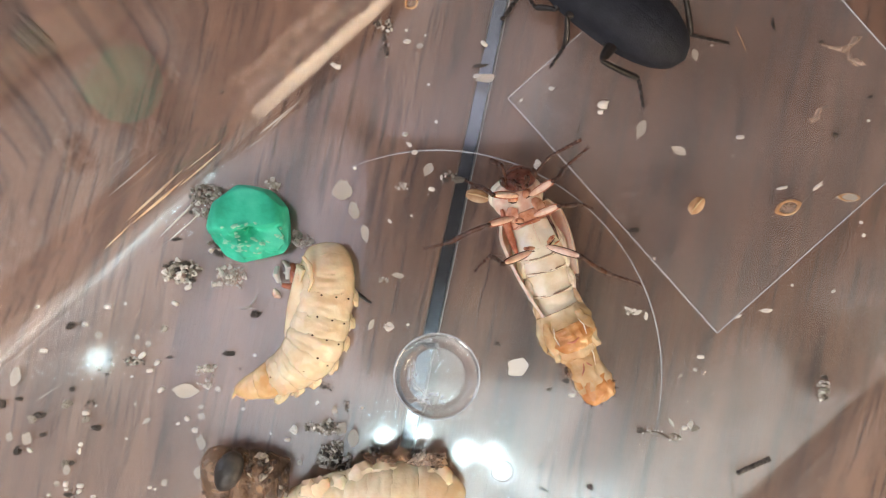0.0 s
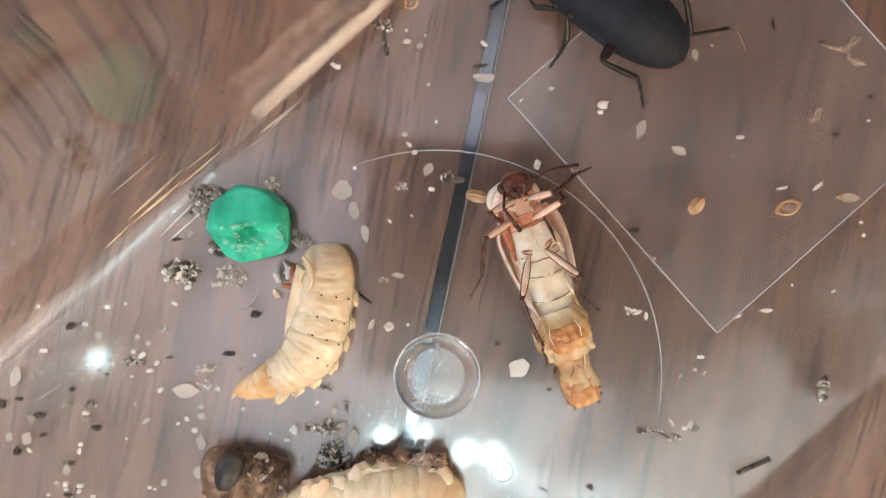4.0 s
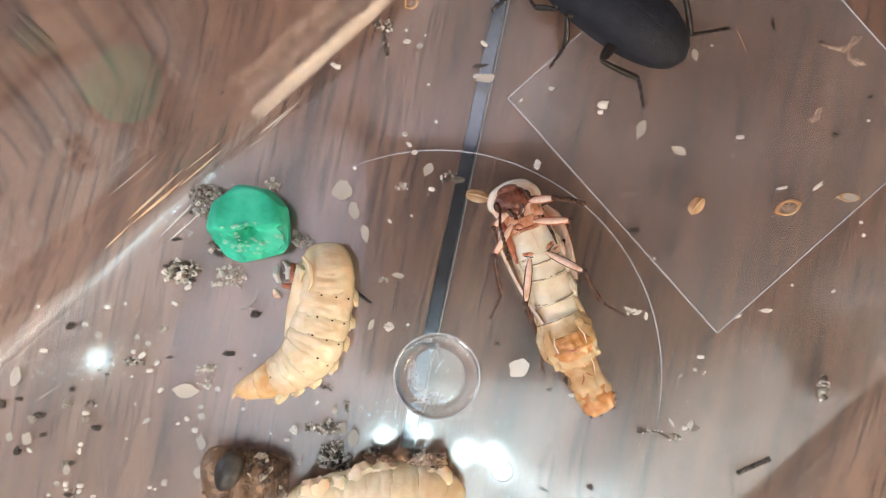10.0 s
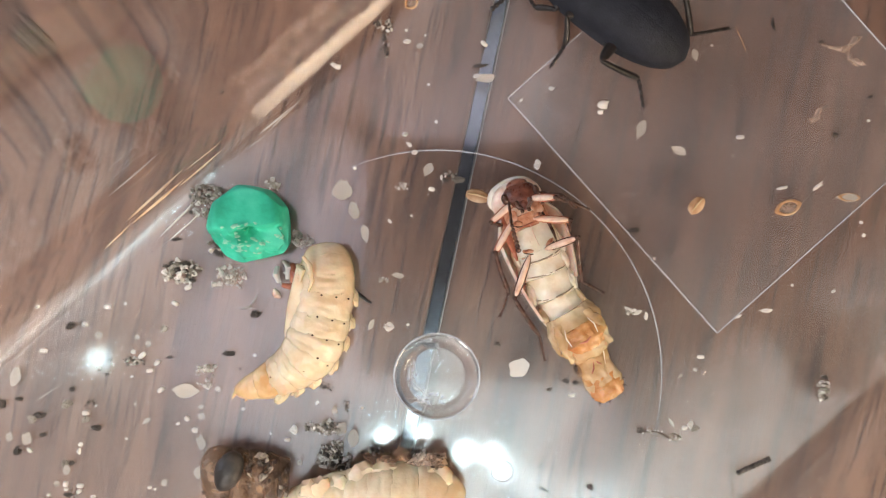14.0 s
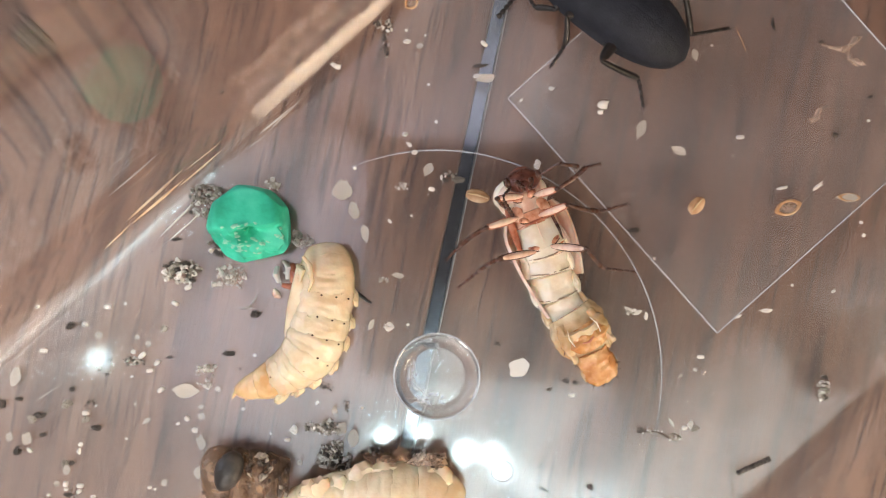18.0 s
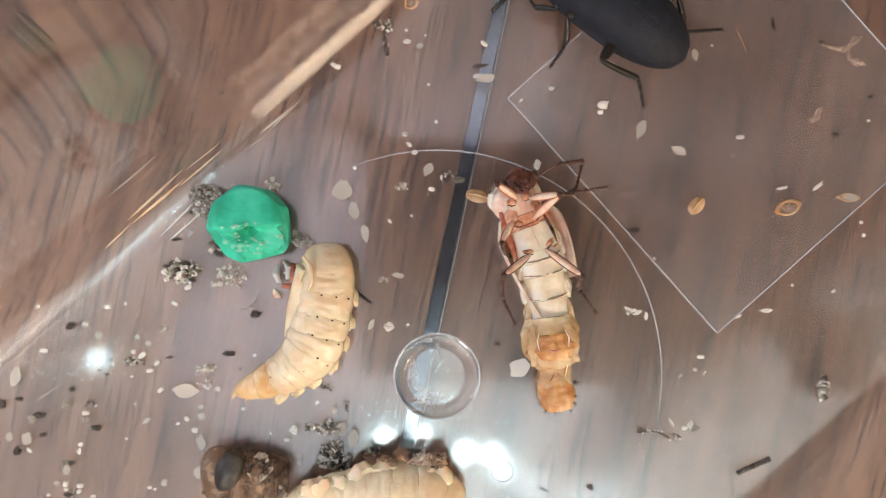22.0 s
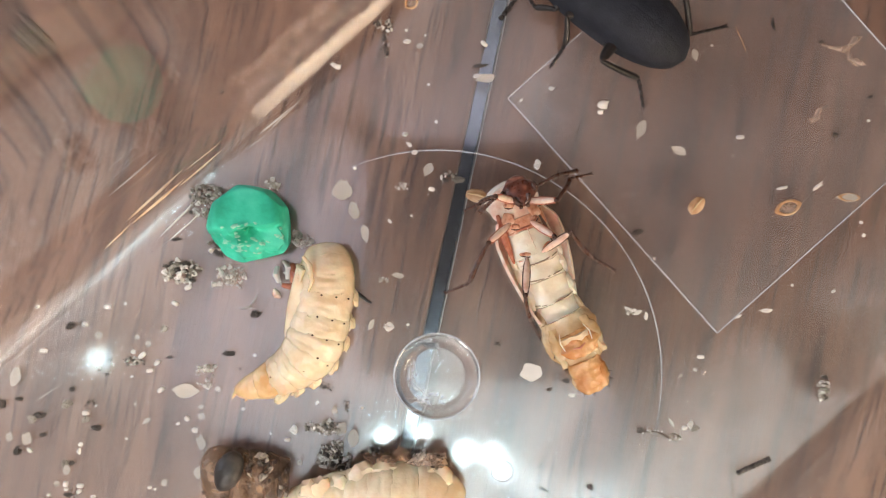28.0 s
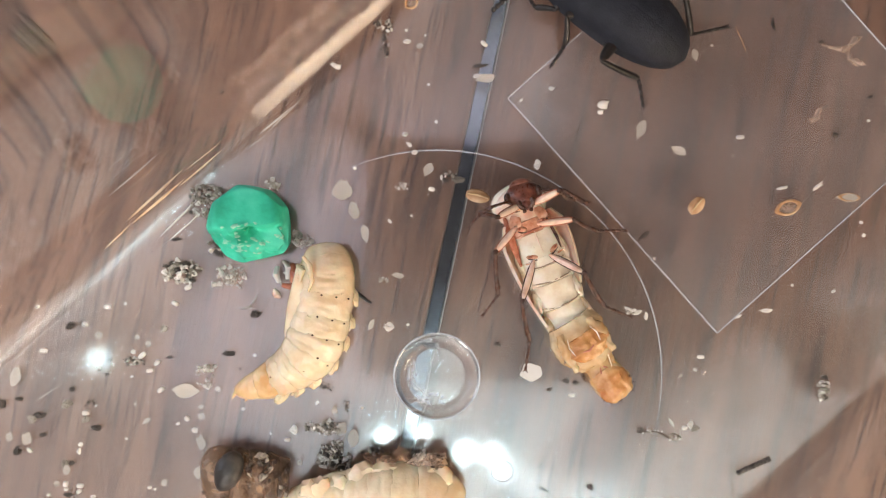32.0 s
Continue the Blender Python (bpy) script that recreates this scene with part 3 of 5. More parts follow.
part("breast_edge", tube([Vector((-34, 0, 46)) * K, Vector((-14, -4, 54)) * K, Vector((12, -4, 54)) * K, Vector((34, 0, 46)) * K], [1.0 * K, 2.6 * K, 2.6 * K, 1.0 * K], 8, 0.6), STERNUM, young, "reddish hind edge of the breast", m=BODY)
part("breast_edge", tube([Vector((-32, 48, 46)) * K, Vector((-12, 50, 54)) * K, Vector((12, 50, 54)) * K, Vector((30, 47, 46)) * K], [0.8 * K, 1.8 * K, 1.8 * K, 0.8 * K], 8, 0.6), RUSSET, young, "russet front edge of the breast", m=BODY)

head = part("head", joined(blob(30, 23, 18, 0.06, 1.5, 8, 24, 14), blob(19, 10, 12, 0.1, 2, 4, 16, 10, pose(0, 18 * K, 2 * K)), blob(14, 11, 10, 0.15, 2, 6, 16, 10, pose(0, -18 * K, 4 * K))), HEAD, young, "dark russet head")
for s in (-1, 1):
    part("eye", blob(6.5, 10, 9, 0, 1, 0, 14, 10), BROWN, head, "dark brown eye", m=pose(s * 27 * K, -2 * K, 6 * K))
    part("mandible", tube([Vector((s * 12, -14, 12)) * K, Vector((s * 10, -24, 13)) * K, Vector((s * 2, -29, 12)) * K], [5 * K, 4 * K, 1.2 * K], 8), BROWN, head, "dark jaw")
    part("palp", beads(20, 3, 2.2, 3.6), BROWN, head, m=pose(s * 13 * K, -18 * K, 16 * K, -25, 0, 180 - s * 28))

SEGS = []
for i, (w, ln) in enumerate(((84, 54), (82, 54), (79, 52), (76, 50), (72, 46), (68, 40))):
    SEGS.append(part("abdomen_segment", sternum(w, w * 0.95, ln, 50 - i * 1.5, 0.1, i + 10), CREAM if i < 4 else SKIN_PALE, young, "cream belly segment" if i < 4 else "yellowish belly segment"))
for i, seg in enumerate(SEGS):
    w, ln = ((84, 54), (82, 54), (79, 52), (76, 50), (72, 46), (68, 40))[i]
    high = 50 - i * 1.5
    if i < 3:
        pts, radii = [], []
        for k in range(13):
            f = k / 12
            x = (f - 0.5) * w * (0.8 + 0.04 * i)
            z = high * max(0.05, 1 - (2 * x / w) ** 2) ** 0.3 * 1.0
            pts.append(Vector((x, -ln * 0.30 - 4.5 * (1 - (2 * f - 1) ** 2) + 1.6 * noise.noise(Vector((k * 0.6, i, 3))), z)) * K)
            radii.append((0.5 + 1.1 * abs(noise.noise(Vector((k * 0.8, i + 4, 1)))) + 0.9 * math.sin(math.pi * f)) * K)
        part("seam", tube(pts, radii, 7), SEAM, seg, "dark olive seam")
    for s in (-1, 1):
        part("side_lobe", blob(9, ln * 0.42, 17, 0.25, 1.8, i * 3 + s, 18, 12), CREAM if i < 3 else SKIN_PALE, seg, "pale puffed side lobe", m=pose(s * w * 0.455 * K, -3 * K, 16 * K, 0, 0, s * 5))


def film(pts, crumple, seed, flat=0.6, sides=56, steps=30):
    """A crumpled hose of thin skin along +y to -y: (y, half width), with sharp creases that run lengthwise."""
    line = [(0, y, w) for y, w in pts]
    ps, rs = [], []
    for k in range(steps + 1):
        p = spline(line, k / steps)
        ps.append(Vector((0, p.y, 0)) * K)
        rs.append(p.z * K)
    bm = tube(ps, rs, sides, flat)
    for v in bm.verts:
        c = v.co / K
        q = Vector((c.x * 0.055, c.y * 0.022, c.z * 0.055))
        crease = (1 - 2.2 * abs(noise.noise(q + Vector((seed, 3, 1))))) + 0.6 * (1 - 2.2 * abs(noise.noise(q * 2.3 + Vector((1, seed, 5)))))
        across = 1 - 2.2 * abs(noise.noise(Vector((c.x * 0.02, c.y * 0.07, seed + 8))))
        out = Vector((c.x, 0, c.z / flat)).normalized()
        v.co += out * (crease * crumple + across * crumple * 0.5) * K + Vector((noise.noise(c * 0.09), noise.noise(c * 0.09 + Vector((7, seed, 0))), 0)) * 3 * K
    return bm


collar = part("skin_collar", film(((44, 36), (24, 45), (0, 47), (-22, 41), (-44, 28)), 3.0, 2, 0.58), SKIN_THIN, young, "thin yellow collar of shed skin")
part("skin_hollow", film(((20, 26), (8, 34), (-8, 35), (-24, 22)), 2.6, 9, 0.34), SKIN, collar, "crumpled orange hollow of the skin", m=pose(4 * K, -4 * K, 21 * K))
part("skin_slit", tube([Vector((-12, -9, 36)) * K, Vector((0, -12, 37)) * K, Vector((11, -8, 36)) * K], [0.8 * K, 2.0 * K, 0.8 * K], 6, 0.5), RUSSET, collar)
for s in (-1, 1):
    part("skin_fold", film(((34, 4), (10, 9), (-12, 8), (-36, 3)), 2.5, 14 + s, 0.7, 20), SKIN_THIN, collar, "thin yellow fold of skin", m=pose(s * 33 * K, 0, 20 * K, 0, 0, s * 8))
    # cream strip paints the gleam along each fold
    part("fold_gleam", tube([Vector((s * 22, 22, 32)) * K, Vector((s * 27, 8, 34)) * K, Vector((s * 25, -8, 33)) * K], [0.5 * K, 1.3 * K, 0.5 * K], 7), CREAM, collar, "pale strip painting a gleam on the skin")
    part("old_spine", tube([Vector((s * 42, -8, 16)) * K, Vector((s * 48, -14, 18)) * K], [2.0 * K, 0.5 * K], 6), BROWN, collar)
neck = part("skin_neck", film(((56, 38), (30, 32), (0, 26), (-26, 27), (-52, 28)), 3.0, 5, 0.62), SKIN_THIN, young, "thin yellow shed skin, twisted narrow")
for i, (x0, y0, x1, y1) in enumerate(((6, 34, 4, 4), (20, 26, 15, -14))):
    part("air_tube", tube([Vector((x0, y0, 17)) * K, Vector((x0 * 0.4 + x1 * 0.6 + 4, (y0 + y1) / 2, 21)) * K, Vector((x1, y1, 18)) * K], [0.5 * K, 1.1 * K, 0.4 * K], 7), CREAM, neck, "thin white thread in the skin")
for x0, y0, d in ((10, -14, -24), (-14, -20, 30)):
    part("old_spine", tube([Vector((x0, y0, 18)) * K, Vector((x0 + d * 0.25, y0 + 8, 20)) * K, Vector((x0 + d * 0.4, y0 + 18, 19)) * K], [1.0 * K, 1.4 * K, 0.4 * K], 6), RUSSET, neck)
part("skin_flap", blob(8, 10, 4, 0.6, 2.4, 3, 18, 12), SHELL, neck, "small brown flap", m=pose(-30 * K, -6 * K, 8 * K))
tail = part("skin_tail", film(((34, 23), (16, 28), (0, 29), (-14, 27), (-25, 22)), 2.2, 12, 0.6), SKIN, young, "orange tail of the shed skin")
for i, (x, y, d) in enumerate(((-26, -10, 120), (-22, -22, 150), (-6, -27, 172), (19, -25, 205), (27, -14, 240), (29, -3, 265))):
    part("bristle", tube([Vector((0, 0, 0)), Vector((0, 4, 1)) * K, Vector((1.5, 8, 0)) * K], [2.0 * K, 1.4 * K, 0.3 * K], 6), BROWN, tail, m=pose(x * K, y * K, 8 * K, 0, 0, d))

LEN = {"f": (60, 60, 56), "m": (62, 74, 50), "h": (78, 84, 52)}
HIPS = {"fl": (918, 353), "fr": (938, 352), "ml": (910, 392), "mr": (946, 388), "hl": (940, 452), "hr": (967, 442)}
WORD = {"f": "front", "m": "middle", "h": "hind"}
LEGS, FEELERS = {}, {}
for key in HIPS:
    a, b, c = LEN[key[0]]
    femur = part(WORD[key[0]] + "_leg", club(a, 3.2, 6.8, 3.8), THIGH, young, "reddish thigh with a dark knee")
    for s in (-1, 1):
        part("thigh_edge", tube([Vector((s * x, a * f, 0.8)) * K for f, x in ((0.04, 2.3), (0.25, 4.9), (0.5, 5.6), (0.75, 4.9), (0.97, 2.8))], [0.9 * K, 1.5 * K, 1.6 * K, 1.7 * K, 2.0 * K], 7), RUSSET if key[0] != "h" else BROWN, femur, "dark edge of the thigh")
    part("knee", blob(4.3, 5.5, 4.2, 0.05, 1, 2, 12, 8), BROWN, femur, m=pose(0, a * K, 0))
    tibia = part("shin", tibia_mesh(b, 3.9), BROWN, femur, "thin dark brown shin")
    foot = part("foot", tarsus_mesh(c, 3.3), BROWN, femur, "jointed dark foot with two claws")
    LEGS[key] = (femur, tibia, foot)
for key in ("al", "ar"):
    FEELERS[key] = (part("feeler", beads(48, 4, 2.7, 3.0, 0.75), BROWN, young, "dark beaded feeler"), )
    FEELERS[key] += (part("feeler_tip", beads(58, 7, 3.2, 4.8, 0.5), BROWN, FEELERS[key][0], "beaded end of the feeler"),)

# ---- the black beetle ----
BX, BY, BA = 1086, 5, -37.0
DARK_AT = on(BX, BY, 45)
DARK_AT.z = 0
dark = thing("black_beetle", "matt black adult beetle standing on the plastic floor", "beetle", at=DARK_AT)
DARK = pose(0, 0, 0, 0, 0, BA)


def wing_shell(half):
    """A wing case: half of a long dome with fine furrows, its hind end at +x."""
    bm = bmesh.new()
    nu, nv = 24, 36
    rows = []
    for j in range(nv + 1):
        f = -1 + 2 * j / nv
        row = []
        for i in range(nu + 1):
            a = math.pi / 2 * (half + i / nu)
            w = 67 * max(0, 1 - abs(f) ** 2.35) ** 0.5 if f > 0 else 67 * max(0.0, 1 - 0.42 * abs(f) ** 2.6)
            h = 60 * max(0, 1 - abs(f) ** 2.6) ** 0.6 if f > 0 else 60 * (1 - 0.15 * abs(f) ** 3)
            furrow = 1 - 0.006 * abs(math.sin(a * 9)) - (0.006 if i == (0 if half else nu) else 0)
            row.append(bm.verts.new(Vector((158 * f, -math.cos(a) * w * furrow, 34 + math.sin(a) * h * furrow)) * K))
        rows.append(row)
    for a, b in zip(rows, rows[1:]):
        for i in range(nu):
            bm.faces.new((a[i], a[i + 1], b[i + 1], b[i]))
    bmesh.ops.remove_doubles(bm, verts=bm.verts[:], dist=1e-6)
    return bm


for half in (0, 1):
    part("wing_case", wing_shell(half), BLACK, dark, "long matt black wing case", m=DARK)
part("belly", blob(150, 58, 26, 0.02, 1, 3, 28, 14), BLACK_LEG, dark, m=DARK @ pose(-4 * K, 0, 34 * K))
part("shield", blob(56, 62, 42, 0.02, 1, 5, 28, 16, square=0.25), BLACK, dark, "black neck shield", m=DARK @ pose(-205 * K, 0, 48 * K))
dhead = part("head", blob(36, 34, 24, 0.03, 1, 6, 24, 14), BLACK, dark, "black head", m=DARK @ pose(-275 * K, 0, 40 * K))
for s in (-1, 1):
    part("eye", blob(7, 6, 9, 0, 1, 0, 12, 8), BLACK_LEG, dhead, m=pose(-6 * K, s * 30 * K, 6 * K))


def bone(a, b):
    """A pose at a (sheet place) whose +y runs to b, and the span."""
    p, q = on(*a), on(*b)
    d = q - p
    return Matrix.Translation(p) @ Vector((0, 1, 0)).rotation_difference(d.normalized()).to_matrix().to_4x4(), d.length / K


def standing(m):
    return Matrix.Translation(-DARK_AT) @ m


def black_leg(hip, knee, ankle, tip, thick=9.0):
    m, n = bone(hip, knee)
    femur = part("leg", club(n, 6, thick, 6), BLACK_LEG, dark, "black leg", m=standing(m))
    world = m
    m, n = bone(knee, ankle)
    shin = part("shin", tibia_mesh(n, 5.0), BLACK_LEG, femur, m=world.inverted() @ m)
    m, n = bone(ankle, tip)
    foot = part("foot", tarsus_mesh(n, 4.0), BLACK_LEG, femur, m=world.inverted() @ m)
    return femur, shin, foot


black_leg((1105, 50, 30), (1064, 108, 58), (1130, 139, 20), (1138, 188, 4), 13)
black_leg((1040, 5, 30), (1003, 30, 55), (1000, 80, 25), (975, 118, 4), 9)
black_leg((1010, -40, 30), (985, 18, 40), (948, 14, 20), (925, -18, 4), 8)
black_leg((1150, -90, 30), (1190, -100, 55), (1235, -80, 25), (1262, -100, 4), 9)
black_leg((1060, -150, 30), (1085, -195, 45), (1050, -225, 25), (1020, -240, 4), 8)
HIND = black_leg((1165, -30, 30), (1212, -8, 55), (1222, 62, 20), (1288, 50, 4), 10)
ANT = part("feeler", joined(beads(95, 10, 3.6, 5.2, 0.5)), BLACK_LEG, dark, "black beaded feeler", m=standing(bone((945, -45, 30), (870, 20, 12))[0]))
part("feeler", beads(95, 10, 3.6, 5.2, 0.5), BLACK_LEG, dark, "black beaded feeler", m=standing(bone((900, -200, 40), (860, -260, 30))[0]))

# ---- the cream pupa ----


def barrel(spine, f0, f1, swell=0.05, flat=0.85, seed=0, sides=36, start=False, end=False, crease=0.035):
    """One ring of a grub's body, a little fuller in its middle. spine: (x, y, half width) on the sheet."""
    pts, rad = [], []
    n = 12
    for i in range(n + 1):
        f = f0 + (f1 - f0) * i / n
        s = spline(spine, min(1, max(0, f)))
        e = abs(2 * i / n - 1)
        w = s.z * (1 + swell * (1 - e ** 3) - crease * (e > 0.95))
        if start and i < 6:
            w *= math.sqrt(max(0.02, 1 - ((6 - i) / 6.05) ** 2))
        if end and i > n - 6:
            w *= math.sqrt(max(0.02, 1 - ((i - n + 6) / 6.05) ** 2))
        pts.append(on(s.x, s.y, s.z * flat))
        rad.append(w * K)
    bm = tube(pts, rad, sides, flat)
    for v in bm.verts:
        c = v.co / K * 0.05
        v.co += Vector((noise.noise(c + Vector((seed, 0, 0))), noise.noise(c + Vector((0, seed, 5))), noise.noise(c + Vector((9, 0, seed))))) * 2.2 * K
        v.co += Vector((0, 0, noise.noise(c * 2.6 + Vector((4, seed, 1))))) * 2.6 * K
        v.co += Vector((0, 0, noise.noise(c * 6 + Vector((1, seed, 7))))) * 1.2 * K
    return bm


def at_spine(spine, f, off, rise=0.0):
    """A place beside the spine: off in half widths across."""
    s, e = spline(spine, f), spline(spine, min(1, f + 0.02))
    d = Vector((e.x - s.x, e.y - s.y, 0)).normalized()
    return Vector((s.x - d.y * s.z * off, s.y + d.x * s.z * off, rise)), math.degrees(math.atan2(-d.y, d.x))


PUPA_LINE = [(573, 436, 30), (577, 470, 46), (577, 515, 48), (567, 570, 49), (549, 620, 48), (510, 657, 38), (462, 680, 27), (418, 692, 13)]
pupa = thing("beetle_pupa", "curved cream beetle pupa with an amber tail lying on its side", "pupa", "pupae", at=(0, 0, 0))
CUTS = [0, 0.11, 0.2, 0.29, 0.39, 0.48, 0.56, 0.64, 0.71, 0.78, 0.86, 1.0]
for i, (a, b) in enumerate(zip(CUTS, CUTS[1:])):
    part("head" if i == 0 else "segment", barrel(PUPA_LINE, a, b + 0.006, 0.012 if i < 4 else 0.035, 0.82, i, start=i == 0, end=i == 10, crease=0.003 if i < 4 else 0.014), PUPA if i < 9 else PUPA_TAIL, pupa, "smooth bowed head end" if i == 0 else ("amber tail ring" if i >= 9 else ""))
for i, f in enumerate((0.3, 0.4, 0.49, 0.57, 0.65, 0.72, 0.79)):
    p, ang = at_spine(PUPA_LINE, f, -1.02, 34)
    q = on(*p)
    part("side_flap", blob(14, 9, 8, 0.5, 2.2, i, 16, 12), PUPA, pupa, "small ragged side flap", m=Matrix.Translation(q) @ pose(0, 0, 0, 0, 0, ang + 20))
    for k, off in enumerate((-0.85, -0.1, -0.4)):
        p, ang = at_spine(PUPA_LINE, f + 0.01, off + 0.25 * (k == 1), 0)
        s = spline(PUPA_LINE, f).z
        z = s * 0.82 * (1 + math.sqrt(max(0.0, 1 - min(1, abs(off + 0.25 * (k == 1))) ** 2))) * 1.02
        part("spot", blob(1.9, 1.6, 1.4, 0.2, 2, i, 10, 7), BROWN, pupa, "tiny dark brown spot", m=Matrix.Translation(on(p.x, p.y, z)))
part("wing_pad", tube([on(533, 470, 62), on(531, 505, 58), on(526, 545, 50), on(517, 588, 40), on(508, 612, 28)], [8 * K, 14 * K, 18 * K, 14 * K, 4 * K], 18, 0.7), PUPA, pupa, "folded cream wing pad")
part("wing_pad", tube([on(548, 560, 78), on(535, 590, 66), on(522, 612, 48)], [5 * K, 10 * K, 4 * K], 12, 0.5), PUPA, pupa, "folded cream wing pad")
part("folded_leg", tube([on(536, 455, 76), on(548, 470, 84), on(552, 498, 84), on(546, 516, 80)], [3 * K, 5 * K, 4 * K, 2 * K], 10), PUPA, pupa, "folded leg under clear skin")
part("folded_leg", tube([on(527, 470, 60), on(535, 480, 72), on(530, 500, 68)], [4 * K, 6 * K, 3 * K], 10), PUPA, pupa, "folded leg under clear skin")
# darker strip paints the shaded gap between wing pad and body
part("slit", tube([on(534, 566, 76), on(529, 588, 70), on(523, 608, 56)], [1 * K, 4 * K, 1 * K], 8, 0.4), PUPA_TAIL, pupa, "amber strip painting the dark gap by the wing pad")
part("tail_hook", tube([on(432, 693, 14), on(437, 705, 10), on(434, 711, 7)], [4 * K, 3 * K, 1 * K], 8), PUPA_TAIL, pupa)
part("tail_hook", tube([on(421, 692, 14), on(413, 701, 10), on(411, 706, 8)], [4 * K, 3 * K, 1 * K], 8), PUPA_TAIL, pupa)

# ---- a second pupa and a dried larva at the near edge ----
PUPA2_LINE = [(505, 908, 32), (545, 897, 42), (600, 888, 50), (660, 886, 61), (720, 886, 66), (770, 890, 59), (804, 908, 38)]
pupa2 = thing("beetle_pupa", "cream beetle pupa with jagged side flaps, lying on its back", "pupa", "pupae")
CUTS = [0, 0.14, 0.27, 0.38, 0.49, 0.6, 0.72, 0.84, 1.0]
for i, (a, b) in enumerate(zip(CUTS, CUTS[1:])):
    part("segment", barrel(PUPA2_LINE, a, b + 0.006, 0.025, 0.62, i + 30, start=i == 0, end=i == 7, crease=0.012), PUPA, pupa2)
for i, (x, y, tx, ty, r) in enumerate(((546, 868, 536, 850, 13), (568, 866, 560, 843, 15), (602, 862, 592, 840, 17), (646, 850, 638, 812, 20), (684, 846, 680, 806, 21), (716, 846, 716, 814, 17), (752, 848, 746, 818, 17), (778, 852, 780, 814, 16))):
    flap = tube([on(x, y + 12, 48), on(x, y + 2, 52), on(x * 0.5 + tx * 0.5, y * 0.5 + ty * 0.5 + 2, 52), on(tx, ty + 7, 44)], [r * 1.3 * K, r * 1.35 * K, r * 1.1 * K, r * 0.55 * K], 18, 0.34)
    for v in flap.verts:
        v.co += Vector((noise.noise(v.co * 1400 + Vector((i, 0, 3))), noise.noise(v.co * 1400 + Vector((4, 1, i))), noise.noise(v.co * 700))) * 6.5 * K
    part("side_flap", flap, PUPA, pupa2, "pale pointed side flap")

shed = thing("dried_larva", "dried brown larva husk with a black head capsule", "larva")
DRY = [(360, 852, 46), (395, 846, 52), (430, 846, 48), (470, 845, 42), (512, 846, 30)]
for i, (a, b) in enumerate(((0.0, 0.36), (0.36, 0.56), (0.55, 0.74), (0.73, 0.88), (0.86, 1.0))):
    part("husk_ring", barrel(DRY, a, b, 0.10, 0.48, 50 + i, start=i == 0), SHELL, shed, "torn brown ring")
part("head_capsule", blob(24, 36, 20, 0.06, 1.3, 9, 24, 14), CAPSULE, shed, "glossy black head capsule", m=Matrix.Translation(on(405, 834, 44)) @ pose(0, 0, 0, 0, 0, -22))
rag = random.Random(11)
for i in range(46):
    x, y = rag.uniform(425, 508), rag.uniform(806, 876)
    r = rag.uniform(5, 12)
    z = 22 + 20 * math.sqrt(max(0, 1 - ((y - 846) / 48) ** 2)) * (1 - (x - 425) / 240)
    part("torn_scrap", blob(r, r * 0.6, r * 0.4, 0.8, 2.4, i, 12, 8), SHELL if i % 3 else (CRUMB if i % 2 else GREY), shed, "torn brown scrap", m=Matrix.Translation(on(x, y, z)) @ pose(0, 0, 0, rag.uniform(0, 90), rag.uniform(0, 60), rag.uniform(0, 360)))
for i in range(9):
    a = 1.2 + i * 0.42
    x, y = 402 + 40 * math.cos(a), 846 - 44 * math.sin(a)
    part("torn_scrap", blob(9, 5, 3, 0.8, 2.4, i + 60, 12, 8), SHELL, shed, "torn brown scrap", m=Matrix.Translation(on(x, y, 24)) @ pose(0, 0, 0, 20, 30, 60 * i))

# ---- the green pellet ----


def pellet():
    bm = bmesh.new()
    bmesh.ops.create_icosphere(bm, subdivisions=5, radius=1)
    flats = [(Vector(d).normalized(), k) for d, k in (((0.1, 0.25, 1), 0.72), ((0.35, -0.6, 0.75), 0.78), ((-0.5, -0.62, 0.5), 0.82), ((1, -0.1, 0.1), 0.88), ((-1, 0.35, 0.1), 0.9), ((0.3, 1, 0.1), 0.9), ((-0.6, 0.9, 0.2), 0.92),
                                                       ((0.8, 0.7, 0.1), 0.9), ((0.3, -1, 0.0), 0.9), ((-0.85, -0.5, 0), 0.92), ((0.5, -1, 0.0), 0.96))]
    for v in bm.verts:
        c = v.co.copy()
        for d, k in flats:
            over = c.dot(d) - k
            if over > 0:
                c -= d * over * 0.93
        corner = max(0, c.x * 0.72 - c.y * 0.69 - 0.6)
        c += Vector((0.72, -0.69, 0)) * corner * 0.3
        pit = max(0, 1 - Vector((c.x - 0.2, (c.y + 0.33) * 1.9, 0)).length / 0.5) * (c.z > 0)
        low = max(0, min(1, (-0.08 - c.y + 0.1 * noise.noise(c * 4)) * 6)) * (c.z > 0)
        lip = max(0, 1 - abs(c.y + 0.1 + 0.08 * noise.noise(c * 5)) / 0.09) * max(0, 1 - abs(c.x - 0.2) / 0.6) * (c.z > 0)
        n1 = noise.noise(c * 3.5 + Vector((3, 1, 2)))
        n2 = noise.noise(c * 9 + Vector((1, 5, 2)))
        c += c.normalized() * (0.012 * n1 + 0.008 * n2 + low * (0.09 * n1 + 0.07 * n2 - 0.1) - 0.5 * min(0.75, pit * 1.6) * (1 + 0.7 * n2) + 0.05 * lip * (1 + 2 * n2))
        v.co = Vector((c.x * 72, c.y * 68, c.z * 58)) * K
    return bm


pel = part("green_pellet", pellet(), GREEN, m=Matrix.Translation(on(440, 395, 44)) @ pose(0, 0, 0, 0, 0, 4))
gnaw = random.Random(4)
